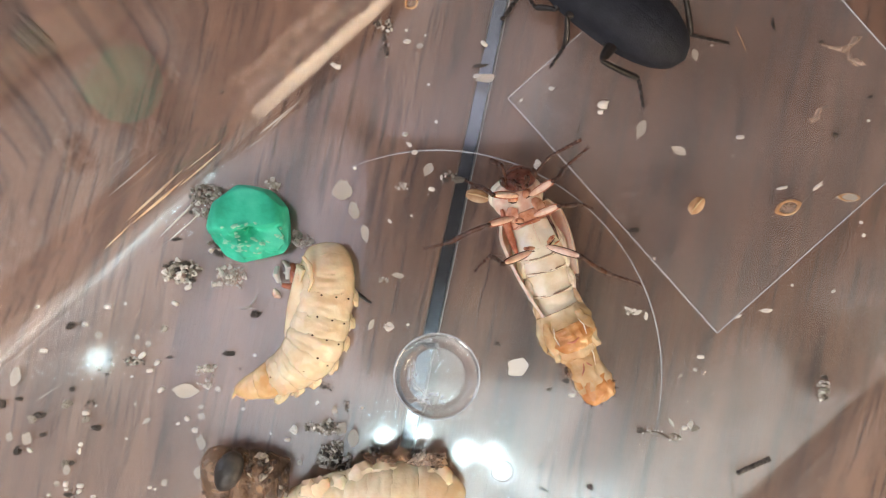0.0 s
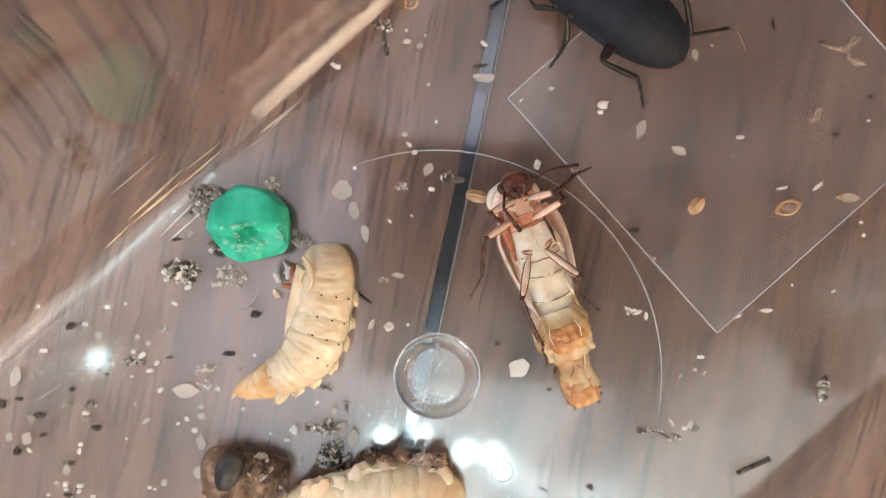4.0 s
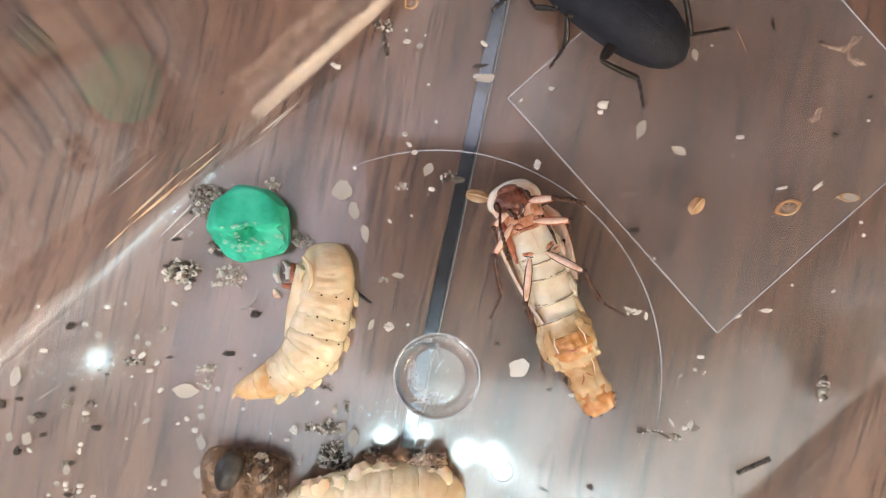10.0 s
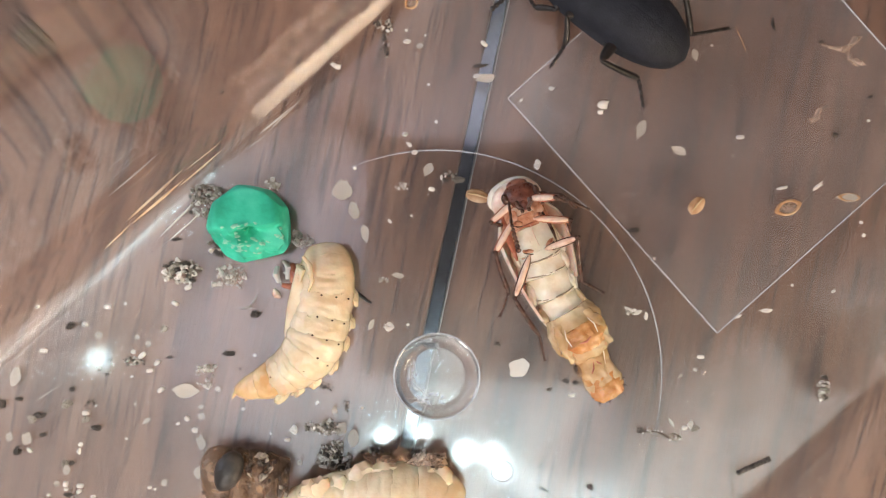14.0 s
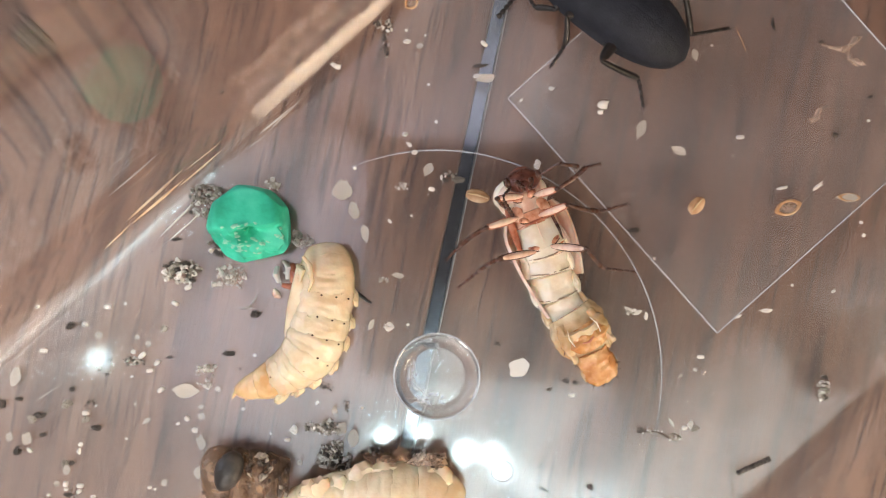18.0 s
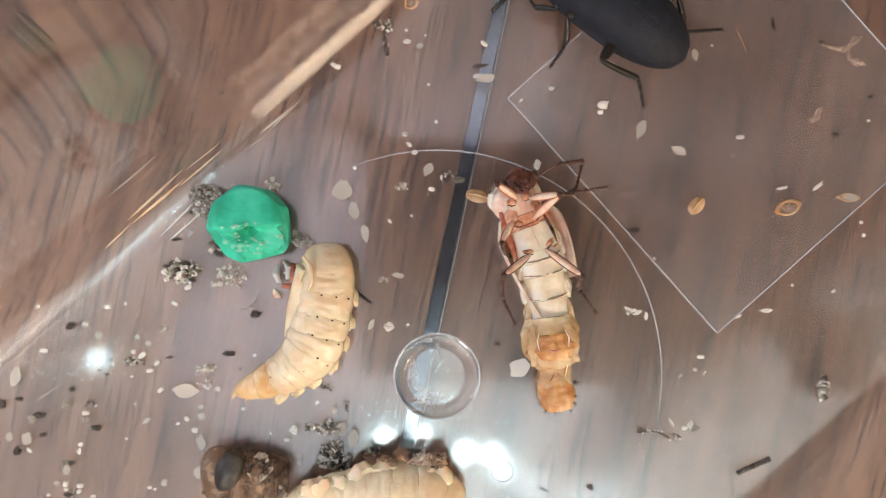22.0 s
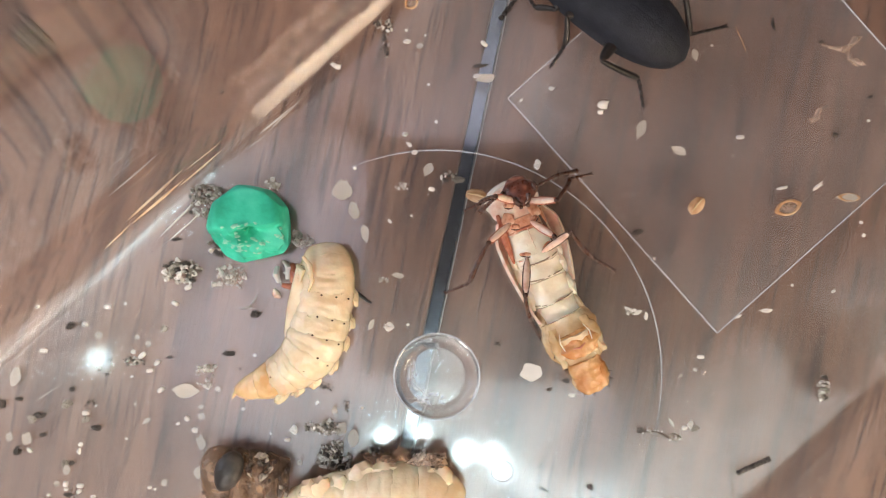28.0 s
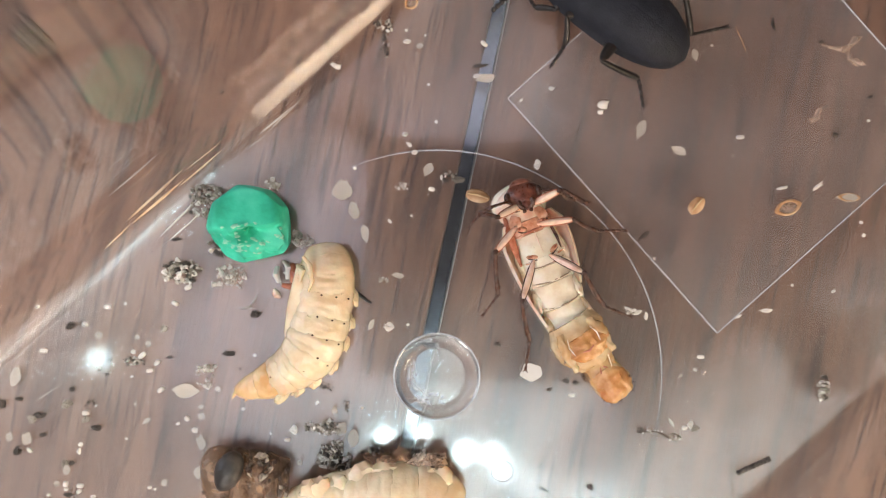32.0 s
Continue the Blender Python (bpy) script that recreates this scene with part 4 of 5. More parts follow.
spots = [(v.co.copy(), v.normal.copy()) for v in pel.data.vertices if -0.85 < v.co.y / (69 * K) < -0.02 and v.co.z > 14 * K and noise.noise(v.co * 500) > -0.12]
for i in range(60):
    (c, up), r = gnaw.choice(spots), gnaw.uniform(1.0, 3.4)
    part("gnawed_scrap", blob(r * 1.5, r * 0.9, r * 0.3, 0.8, 2.4, i, 14, 9), GNAWED, pel, "pale green gnawed scrap", m=Matrix.Translation(c) @ Vector((0, 0, 1)).rotation_difference(up).to_matrix().to_4x4() @ pose(0, 0, 0, gnaw.uniform(-12, 12), 0, gnaw.uniform(-40, 40)))
tagged(pel, "bright green chalky pellet with a gnawed hollow", "pellet")

# ---- crumbs, grains and husks on the box floor ----


def flake_mesh(name, mat, seed, sharp=0.0, lift=0.16):
    """A thin curled scale, about 2 long and 2 wide, pointed at its ends by sharp."""
    bm = bmesh.new()
    n, rings = 22, 4
    top, low = [], []
    for g, z0 in ((top, 0.05), (low, -0.05)):
        for r in range(1, rings + 1):
            f = r / rings
            row = []
            for k in range(n):
                a = 2 * math.pi * k / n
                w = 1 + 0.26 * noise.noise(Vector((math.cos(a) * 1.4 + seed * 3, math.sin(a) * 1.4, seed))) + 0.13 * noise.noise(Vector((math.cos(a) * 4, math.sin(a) * 4, seed + 5)))
                x = math.cos(a) * f * w
                y = math.sin(a) * f * w * (1 - sharp * abs(math.cos(a)) ** 2.2)
                z = z0 * (1 if f < 0.8 else 1.6) + lift * (x * x * 0.7 + y * y) + 0.12 * noise.noise(Vector((x * 2, y * 2, seed)))
                row.append(bm.verts.new((x, y, z)))
            g.append(row)
    for g in (top, low):
        bm.faces.new(g[0])
        for a, b in zip(g, g[1:]):
            for k in range(n):
                bm.faces.new((a[k], a[(k + 1) % n], b[(k + 1) % n], b[k]))
    for k in range(n):
        bm.faces.new((top[-1][k], top[-1][(k + 1) % n], low[-1][(k + 1) % n], low[-1][k]))
    return mesh(name, bm, mat)


def grain_mesh(name, mat, seed):
    bm = bmesh.new()
    bmesh.ops.create_uvsphere(bm, u_segments=14, v_segments=10, radius=1)
    for p in bm.verts:
        c = p.co
        f = max(abs(c.x), abs(c.y), abs(c.z))
        c = c.lerp(c / f, 0.35)
        p.co = c * (1 + 0.1 * noise.noise(c * 1.5 + Vector((seed * 4, 1, 2))))
    return mesh(name, bm, mat)


FLAKES = [flake_mesh("bran_flake", FLAKE, i, 0.0) for i in range(3)]
SPLITS = [flake_mesh("bran_flake", FLAKE, 10 + i, 0.72) for i in range(3)]
PALES = [flake_mesh("pale_flake", WHITE, 20 + i, 0.12) for i in range(2)]
GRAINS = [grain_mesh("white_grain", WHITE, i) for i in range(3)]
DARKS = [crumb_mesh("dark_crumb", CRUMB, 0.95, i) for i in range(4)]
GREYS = [crumb_mesh("grey_crumb", GREY, 0.95, 20 + i) for i in range(4)]
CHIPS = [crumb_mesh("pale_crumb", WHITE, 0.9, 40 + i) for i in range(3)]
TANS = [crumb_mesh("tan_crumb", FLAKE, 0.9, 60 + i) for i in range(3)]
dice = random.Random(7)


def lay(name, data, x, y, length, width, turn_, high, label, category, group, tilt=6):
    ob = new(name, data)
    z = high
    ob.matrix_basis = Matrix.Translation(on(x, y, z)) @ pose(0, 0, 0, dice.uniform(-tilt, tilt), dice.uniform(-tilt, tilt), turn_) @ Matrix.Diagonal((length / 2 * K, width / 2 * K, high * K, 1))
    return tagged(ob, label, category, group)


def grains(*items):
    for x, y, ln, wd, a in items:
        lay("white_grain", dice.choice(GRAINS), x, y, ln, wd, a, wd * 0.42, "small smooth white grain on the plastic", "grain", "white grains", 3)


def flakes(*items):
    for x, y, ln, wd, a in items:
        lay("bran_flake", dice.choice(FLAKES), x, y, ln, wd, a, 6, "thin translucent bran flake on the plastic", "flake", "bran flakes", 4)


def splits(*items):
    for x, y, ln, wd, a in items:
        lay("bran_flake", dice.choice(SPLITS), x, y, ln, wd, a, 6, "narrow pointed bran flake on the plastic", "flake", "bran flakes", 4)


def darks(*items):
    for x, y, ln, wd, a in items:
        lay("dark_crumb", dice.choice(DARKS), x, y, ln, wd, a, min(ln, wd) * 0.4, "small dark brown dropping on the plastic", "dropping", "dark droppings")


def pales(*items):
    for x, y, ln, wd, a in items:
        lay("pale_crumb", dice.choice(CHIPS), x, y, ln, wd, a, min(ln, wd) * 0.4, "small pale crumb on the plastic", "crumb", "pale crumbs")


def greys(*items):
    for x, y, ln, wd, a in items:
        lay("grey_crumb", dice.choice(GREYS), x, y, ln, wd, a, min(ln, wd) * 0.4, "small grey mouldy crumb on the plastic", "crumb", "grey crumbs")


def clump(x, y, rx, ry, count, dark_share, size, label="clump of dark droppings and grey mouldy crumbs", tall=1.0):
    """A heap of crumbs that cling together."""
    top = thing("crumb_clump", label, "clump", "crumb clumps", on(x, y))
    count, size = int(count * 1.9), size * 0.74
    lobes = [dice.uniform(0.55, 1.25) for k in range(7)]
    for i in range(count):
        a, r = dice.uniform(0, 6.28), dice.random() ** 0.6
        r *= lobes[int(a / 6.29 * 7)]
        px, py = x + rx * r * math.cos(a), y + ry * r * math.sin(a)
        s = size * dice.uniform(0.55, 1.3)
        z = s * 0.35 + tall * size * dice.random() * max(0, 1 - r) * 1.2
        kind = dice.random() + 0.24
        if "pale crumbs" in label:
            kind = 1.2
        data = dice.choice(DARKS) if kind < dark_share else dice.choice(GREYS) if kind < dark_share + 0.5 * (1 - dark_share) else dice.choice(TANS + CHIPS)
        ob = share("crumb", data, top)
        ob.matrix_basis = Matrix.Translation(on(px, py, z) - on(x, y)) @ pose(0, 0, 0, dice.uniform(0, 90), dice.uniform(0, 90), dice.uniform(0, 360)) @ Matrix.Diagonal((s / 2 * K, s / 2 * K * dice.uniform(0.6, 1), s / 2 * K, 1))


grains((857, 78, 15, 8, -40), (1310, 243, 15, 8, 0), (1240, 632, 13, 7, 0), (77, 621, 15, 8, 0), (278, 642, 13, 8, 40), (265, 656, 13, 8, 10), (285, 690, 14, 9, 40), (333, 509, 14, 9, 25), (310, 537, 13, 8, -30))
grains((53, 797, 12, 7, -40), (331, 741, 11, 9, -50), (152, 731, 14, 9, 0), (116, 857, 10, 9, 90), (265, 863, 8, 6, 0), (764, 335, 12, 8, -10), (628, 298, 6, 6, 0), (252, 629, 16, 9, 40), (1475, 516, 8, 5, 20), (191, 543, 13, 10, 0))
grains((67, 541, 8, 7, 0), (151, 574, 11, 8, -20), (315, 750, 7, 5, 20), (117, 866, 8, 6, 0), (274, 866, 5, 4, 0), (719, 54, 6, 5, 0), (753, 63, 4, 4, 0), (690, 392, 9, 5, -50), (728, 382, 5, 4, 0), (722, 575, 6, 5, 20))
grains((1524, 394, 6, 6, 0), (1402, 505, 5, 5, 0), (1537, 214, 6, 5, 0), (1260, 81, 6, 4, 0), (1297, 276, 5, 4, 0), (1158, 458, 5, 5, 0), (142, 860, 13, 9, 0), (140, 870, 10, 8, 30), (86, 876, 7, 5, 20), (165, 879, 9, 6, 10))
flakes((607, 338, 38, 31, 20), (627, 374, 20, 28, 15), (27, 667, 20, 32, -10), (356, 783, 15, 26, 15), (353, 837, 20, 20, 0), (605, 759, 17, 25, -10), (625, 776, 20, 30, 0), (48, 776, 18, 22, 0), (175, 594, 14, 12, 0), (743, 82, 13, 9, 0))
flakes((386, 689, 11, 9, 0), (357, 737, 13, 12, 0), (101, 856, 12, 9, 0), (291, 854, 11, 13, -20), (17, 773, 12, 16, 0), (592, 726, 11, 13, 0), (531, 819, 9, 10, 0), (118, 832, 14, 16, 0), (263, 609, 12, 10, 0), (243, 597, 9, 9, 0))
splits((646, 413, 34, 15, 100), (758, 300, 26, 17, 60), (329, 692, 50, 25, -3), (860, 139, 38, 16, 8), (1135, 228, 38, 17, 70), (1202, 267, 30, 15, -25), (705, 488, 24, 10, -8), (657, 575, 22, 9, 65), (1500, 350, 40, 16, -3), (260, 745, 20, 8, 35))
splits((356, 720, 13, 8, 25), (1188, 748, 20, 6, -60), (1230, 655, 9, 6, -40), (240, 715, 8, 6, 70), (437, 546, 34, 5, 0), (512, 540, 12, 7, 10), (1230, 97, 22, 12, 100), (1086, 118, 20, 9, -60))
darks((452, 557, 15, 14, 0), (124, 577, 14, 13, 20), (407, 626, 17, 11, 0), (172, 757, 14, 13, 0), (30, 799, 11, 18, -20), (75, 770, 10, 8, 0), (128, 689, 9, 12, 10), (74, 481, 8, 7, 20), (310, 424, 16, 6, 5), (68, 736, 17, 12, 0))
darks((425, 653, 3, 7, 20), (126, 820, 9, 9, 0), (383, 152, 7, 7, 0), (732, 524, 4, 4, 0), (269, 446, 4, 3, 0), (35, 706, 12, 8, 0), (300, 633, 9, 6, 0), (956, 825, 9, 4, 60), (962, 867, 14, 6, -25), (880, 609, 10, 8, -30))
darks((972, 690, 9, 7, 20), (1003, 674, 9, 12, 10), (1018, 678, 9, 8, 0), (1478, 240, 10, 10, 0), (1453, 75, 10, 6, 10), (1540, 172, 9, 6, 30), (1045, 862, 9, 14, 0), (5, 715, 10, 20, 0), (120, 876, 14, 9, 0), (848, 117, 22, 7, 5), (1133, 762, 9, 12, 20))
pales((590, 115, 12, 8, -30), (598, 119, 10, 10, 0), (719, 74, 12, 10, 0), (716, 238, 9, 9, 0), (733, 270, 9, 9, 0), (724, 256, 12, 6, -40), (843, 135, 13, 8, 10), (758, 150, 5, 5, 0), (772, 216, 6, 6, 0), (950, 292, 10, 20, 0))
pales((975, 157, 9, 8, 0), (1068, 186, 16, 18, 0), (1063, 199, 9, 9, 0), (922, 178, 7, 5, 40), (1116, 550, 20, 8, -30), (1127, 554, 14, 8, 20), (1143, 560, 6, 16, 0), (1222, 752, 11, 13, -20), (1212, 758, 9, 9, 0), (1012, 700, 10, 8, 0))
pales((1385, 333, 18, 7, 10), (1448, 330, 18, 8, 40), (1355, 550, 18, 8, 0), (1305, 561, 12, 6, 20), (1528, 417, 6, 8, 0), (222, 538, 6, 5, 0), (224, 777, 6, 5, 0), (233, 667, 6, 4, 0), (236, 623, 8, 10, 0), (345, 762, 10, 12, 0))
pales((142, 787, 8, 9, 0), (140, 799, 8, 10, 0), (430, 724, 7, 6, 0), (479, 767, 5, 5, 0), (561, 713, 5, 9, -20), (520, 761, 14, 14, 0), (509, 779, 10, 9, 0), (451, 629, 6, 5, 0), (480, 631, 5, 4, 0), (641, 722, 6, 6, 0), (687, 578, 14, 18, -30))
clump(713, 331, 11, 7, 10, 0.25, 8, "small heap of pale crumbs")
clump(680, 495, 10, 7, 9, 0.1, 7, "small heap of pale crumbs")
clump(1116, 552, 12, 7, 8, 0.1, 7, "small heap of pale crumbs")
greys((118, 715, 13, 15, 0), (57, 741, 14, 18, 0), (290, 582, 10, 14, 0), (152, 742, 12, 12, 0), (1230, 758, 12, 12, 0), (812, 318, 18, 14, 0), (115, 820, 12, 14, 0), (1205, 665, 6, 5, 0))

clump(322, 482, 40, 20, 46, 0.6, 13)
clump(404, 490, 30, 24, 64, 0.3, 9, "heap of pale crumbs and a few dark droppings")
clump(372, 355, 34, 34, 54, 0.35, 13)
clump(486, 326, 13, 13, 14, 0.1, 10, "small heap of pale crumbs")
clump(393, 436, 22, 24, 22, 0.8, 15)
clump(508, 484, 18, 30, 14, 0.5, 10, "pale torn scraps and dark crumbs beside the pupa")
clump(531, 425, 22, 15, 16, 0.05, 14, "heap of pale crumbs between the pellet and pupa")
clump(577, 756, 36, 16, 36, 0.3, 12)
clump(583, 808, 32, 30, 60, 0.45, 13)
clump(610, 838, 14, 18, 16, 0.85, 14)
clump(738, 806, 30, 10, 24, 0.5, 12)
clump(665, 800, 22, 8, 10, 0.8, 9)
clump(178, 650, 40, 26, 11, 0.7, 6)
clump(235, 640, 30, 10, 18, 0.7, 8)
clump(366, 655, 18, 14, 14, 0.1, 10, "small heap of pale crumbs")
clump(363, 680, 16, 10, 9, 0.1, 9, "small heap of pale crumbs")
clump(1457, 692, 11, 28, 34, 0.45, 9)
clump(1190, 774, 14, 7, 12, 0.25, 7)
clump(1150, 764, 30, 4, 12, 0.3, 5)
clump(682, 44, 20, 10, 20, 0.6, 9)
clump(683, 85, 8, 22, 10, 0.8, 8)
clump(795, 312, 16, 11, 12, 0.7, 10)
clump(575, 683, 22, 10, 8, 0.9, 6)
clump(613, 718, 4, 14, 8, 0.6, 6)
clump(160, 715, 14, 6, 6, 0.9, 6)

NUDGED = new("dark_crumb", DARKS[1])
tagged(NUDGED, "small dark crumb that a foot pushes aside", "crumb", "dark droppings")
NUDGED.scale = (8 * K, 5 * K, 4 * K)
MOVED = new("pale_flake", PALES[0])
tagged(MOVED, "round white flake pushed by the beetle's foot", "flake")
MOVED.scale = (19.5 * K, 16 * K, 4.5 * K)


def stick(name, label, category, pts, radii, mat, group=""):
    ob = part(name, tube([on(*p) for p in pts], [r * K for r in radii], 9), mat)
    return tagged(ob, label, category, group)


def string_of(name, label, category, a, b, count, r, mat):
    m, n = bone(a, b)
    ob = part(name, beads(n, count, r, r * 1.15, 0.75), mat, m=m)
    return tagged(ob, label, category)


string_of("dropping_chain", "short dark beaded stick beyond the box wall", "dropping", (127, 164, -38), (160, 134, -38), 4, 4.0, CRUMB)
string_of("dropping_chain", "dark segmented dropping, straight and narrow", "dropping", (1304, 838, 5), (1363, 812, 5), 9, 5.0, CRUMB)
stick("fibre", "thin grey crumbly string on the plastic", "fibre", [(1120, 754, 2), (1140, 764, 3), (1163, 765, 3), (1178, 772, 3), (1198, 784, 2)], [0.7, 1.4, 1.0, 1.6, 0.7], CRUMB)
stick("twig", "thin dark stick under the pupa's flank", "twig", [(620, 512, 14), (636, 522, 8), (657, 537, 4)], [3, 4, 2], BLACK_LEG)
stick("twig", "short dark curved bristle on the plastic", "twig", [(1368, 30, 3), (1367, 42, 4), (1371, 54, 3)], [2, 3, 2], CRUMB)
stick("shed_scrap", "pale shed leg skin with a forked end", "shed skin", [(1455, 80, 4), (1478, 86, 4), (1495, 88, 5), (1506, 80, 5), (1514, 70, 4), (1524, 66, 3)], [2, 3, 7, 4, 7, 3], GHOST)
stick("shed_scrap", "pale shed skin scrap on the plastic", "shed skin", [(1499, 92, 4), (1504, 104, 5), (1516, 110, 4), (1530, 114, 3)], [5, 3.5, 7, 3], GHOST)
stick("shed_skin", "curled tan shed skin on the plastic", "shed skin", [(1464, 187, 5), (1448, 197, 7), (1446, 210, 8), (1434, 215, 5)], [2, 4, 6, 5], GHOST)
stick("shed_skin", "small reddish shed scrap beside the pupa", "shed skin", [(485, 512, 3), (490, 522, 5), (496, 526, 3)], [3, 6, 3], PALE_PINK)
stick("fibre", "thin pale fibre on the plastic", "fibre", [(1302, 47, 1), (1306, 58, 2), (1312, 70, 1), (1320, 92, 1)], [0.6, 1.0, 1.2, 0.6], HUSK)
stick("fibre", "thin pale fibre on the plastic", "fibre", [(30, 602, 1), (40, 594, 2), (50, 588, 1)], [1, 1.2, 1], FLAKE)
stick("fibre", "thin pale fibre on the plastic", "fibre", [(440, 545, 1), (452, 530, 2), (455, 520, 1)], [1.4, 2.2, 1], FLAKE)
# white, pale and amber slivers paint lamp glints along the scratched box foot
for x0, y0, x1, y1, z, w, mat in ((283, 420, 364, 337, 4, 2.0, WHITE), (299, 427, 356, 375, 3, 1.4, WHITE), (184, 337, 272, 261, 60, 1.4, FLAKE), (226, 389, 321, 300, 14, 2.6, AMBER_GLINT), (235, 395, 326, 317, 12, 2.4, AMBER_GLINT), (318, 330, 392, 266, 14, 1.6, AMBER_GLINT),
                                  (186, 440, 232, 395, 10, 1.4, AMBER_GLINT), (256, 362, 306, 316, 16, 1.2, AMBER_GLINT), (459, 238, 518, 188, 14, 1.4, FLAKE), (476, 232, 530, 178, 12, 1.0, FLAKE), (330, 300, 392, 250, 16, 0.9, AMBER_GLINT), (440, 262, 470, 240, 10, 1.0, FLAKE), (60, 712, 120, 672, 2, 0.8, FLAKE)):
    stick("scratch", "raised sliver painting a glint on the box plastic", "scratch", [(x0, y0, z), (x0 * 0.8 + x1 * 0.2, y0 * 0.8 + y1 * 0.2, z), (x0 * 0.4 + x1 * 0.6 + 1, y0 * 0.4 + y1 * 0.6, z), (x1, y1, z)], [0.3, w * 0.8, w, 0.3], mat, "scratches")


def ring_husk(x, y, ln, wd, a, mat, label, wall=0.22):
    """An empty seed husk: an open boat-shaped rim round a hollow."""
    bm = bmesh.new()
    n, m = 28, 8
    rows = []
    for k in range(n):
        p = 2 * math.pi * k / n
        e = Vector((math.cos(p) * ln / 2, math.sin(p) * wd / 2 * (1 - 0.35 * abs(math.cos(p)) ** 3), 0))
        row = []
        for i in range(m):
            q = 2 * math.pi * i / m
            row.append(bm.verts.new((e * (1 - wall * 0.5 + wall * 0.5 * math.cos(q)) + Vector((0, 0, 4 + 3.5 * math.sin(q)))) * K))
        rows.append(row)
    for a_, b_ in zip(rows, rows[1:] + rows[:1]):
        for i in range(m):
            bm.faces.new((a_[i], a_[(i + 1) % m], b_[(i + 1) % m], b_[i]))
    ob = part("seed_husk", bm, mat, m=Matrix.Translation(on(x, y)) @ pose(0, 0, 0, 0, 0, a))
    part("inner_skin", blob(ln * 0.4, wd * 0.34, 1.4, 0.1, 1.5, ln, 20, 8), GHOST, ob, "thin translucent inner skin", m=pose(0, 0, 3 * K))
    tagged(ob, label, "husk", "seed husks")
    return ob


ring_husk(1393, 368, 50, 28, 18, HUSK, "open tan seed husk, hollow inside", 0.34)
ring_husk(1500, 350, 42, 16, -3, HUSK, "pale narrow seed husk", 0.4)
ring_husk(728, 6, 28, 24, 40, HUSK, "curled tan husk on the plastic", 0.35)
for x, y, ln, wd, a, lab in ((1233, 364, 36, 24, 50, "yellow translucent seed husk"), (845, 347, 44, 24, -14, "orange brown seed husk beside the beetle")):
    ob = part("seed_husk", blob(ln / 2, wd / 2, wd * 0.22, 0.12, 1.5, x, 20, 12), HUSK, m=Matrix.Translation(on(x, y, wd * 0.22)) @ pose(0, 0, 0, 0, 0, a))
    tagged(ob, lab, "husk", "seed husks")
    part("seam", tube([Vector((-ln * 0.42, 0, wd * 0.16)) * K, Vector((0, 1.5, wd * 0.23)) * K, Vector((ln * 0.42, 0, wd * 0.16)) * K], [1 * K, 2 * K, 1 * K], 6), SKIN_PALE, ob)

for x, y, ln, wd, a in ((706, 800, 34, 18, -40), (762, 812, 52, 20, 15), (786, 816, 30, 22, 60), (672, 812, 40, 16, -25)):
    ob = lay("shed_scrap", SPLITS[0], x, y, ln, wd, a, 10, "brown translucent scrap of shed skin", "shed skin", "shed scraps")
    ob.location.z += 0.0022
    ob.material_slots[0].link = "OBJECT"
    ob.material_slots[0].material = SHELL

for i, (x, y, ln, wd, a, mat) in enumerate(((714, 804, 27, 20, -30, SHELL), (752, 816, 56, 22, 12, GHOST), (776, 818, 30, 26, 70, SHELL), (690, 812, 30, 12, 5, SHELL), (742, 810, 20, 10, 30, GREY), (655, 812, 24, 10, -35, SHELL))):
    scrap = blob(ln / 2, wd / 2, 3, 0.7, 2.2, i + 3, 28, 14)
    for v in scrap.verts:
        c = v.co / K
        v.co.z += 7 * abs(noise.noise(Vector((c.x * 0.09, c.y * 0.09, i)))) * K
    tagged(part("shed_scrap", scrap, mat, m=Matrix.Translation(on(x, y, 50)) @ pose(0, 0, 0, 0, 0, a)), "torn brown scrap of shed skin on the pupa", "shed skin", "shed scraps")

# torn leg skins between the pellet and the pupa
for pts, rad, mat, lab in (([(491, 472, 8), (488, 486, 16), (494, 500, 10)], [4, 6, 4], WHITE, "pale curled scrap of shed leg skin"),
                           ([(502, 462, 8), (510, 474, 18), (509, 494, 12)], [3, 5, 4], WHITE, "pale curled scrap of shed leg skin"),
                           ([(516, 468, 10), (521, 482, 16), (518, 500, 8)], [5, 8, 5], RUSSET, "reddish brown scrap of shed skin"),
                           ([(500, 505, 4), (510, 508, 8), (524, 503, 4)], [4, 5, 3], RUSSET, "reddish brown scrap of shed skin"),
                           ([(484, 518, 3), (489, 522, 6), (496, 527, 3)], [4, 6, 3], STERNUM, "small pink scrap of shed skin")):
    tagged(part("skin_scrap", tube([on(*p) for p in pts], [r * K for r in rad], 10, 0.6), mat), lab, "shed skin", "skin scraps")

# fine dust, too small to count
bm = bmesh.new()
for i in range(420):
    x, y = dice.uniform(-20, 1590), dice.uniform(-10, 890)
    if y < 470 - 0.9 * x:
        continue
    s = dice.uniform(0.5, 1.6) * K
    p = on(x, y)
    bmesh.ops.create_icosphere(bm, subdivisions=1, radius=s, matrix=Matrix.Translation((p.x, p.y, s * 0.6)) @ Matrix.Diagonal((1, dice.uniform(0.5, 1.2), 0.6, 1)))
tagged(part("dust", bm, FLAKE), "fine pale dust on the plastic floor", "dust", kind="stuff")


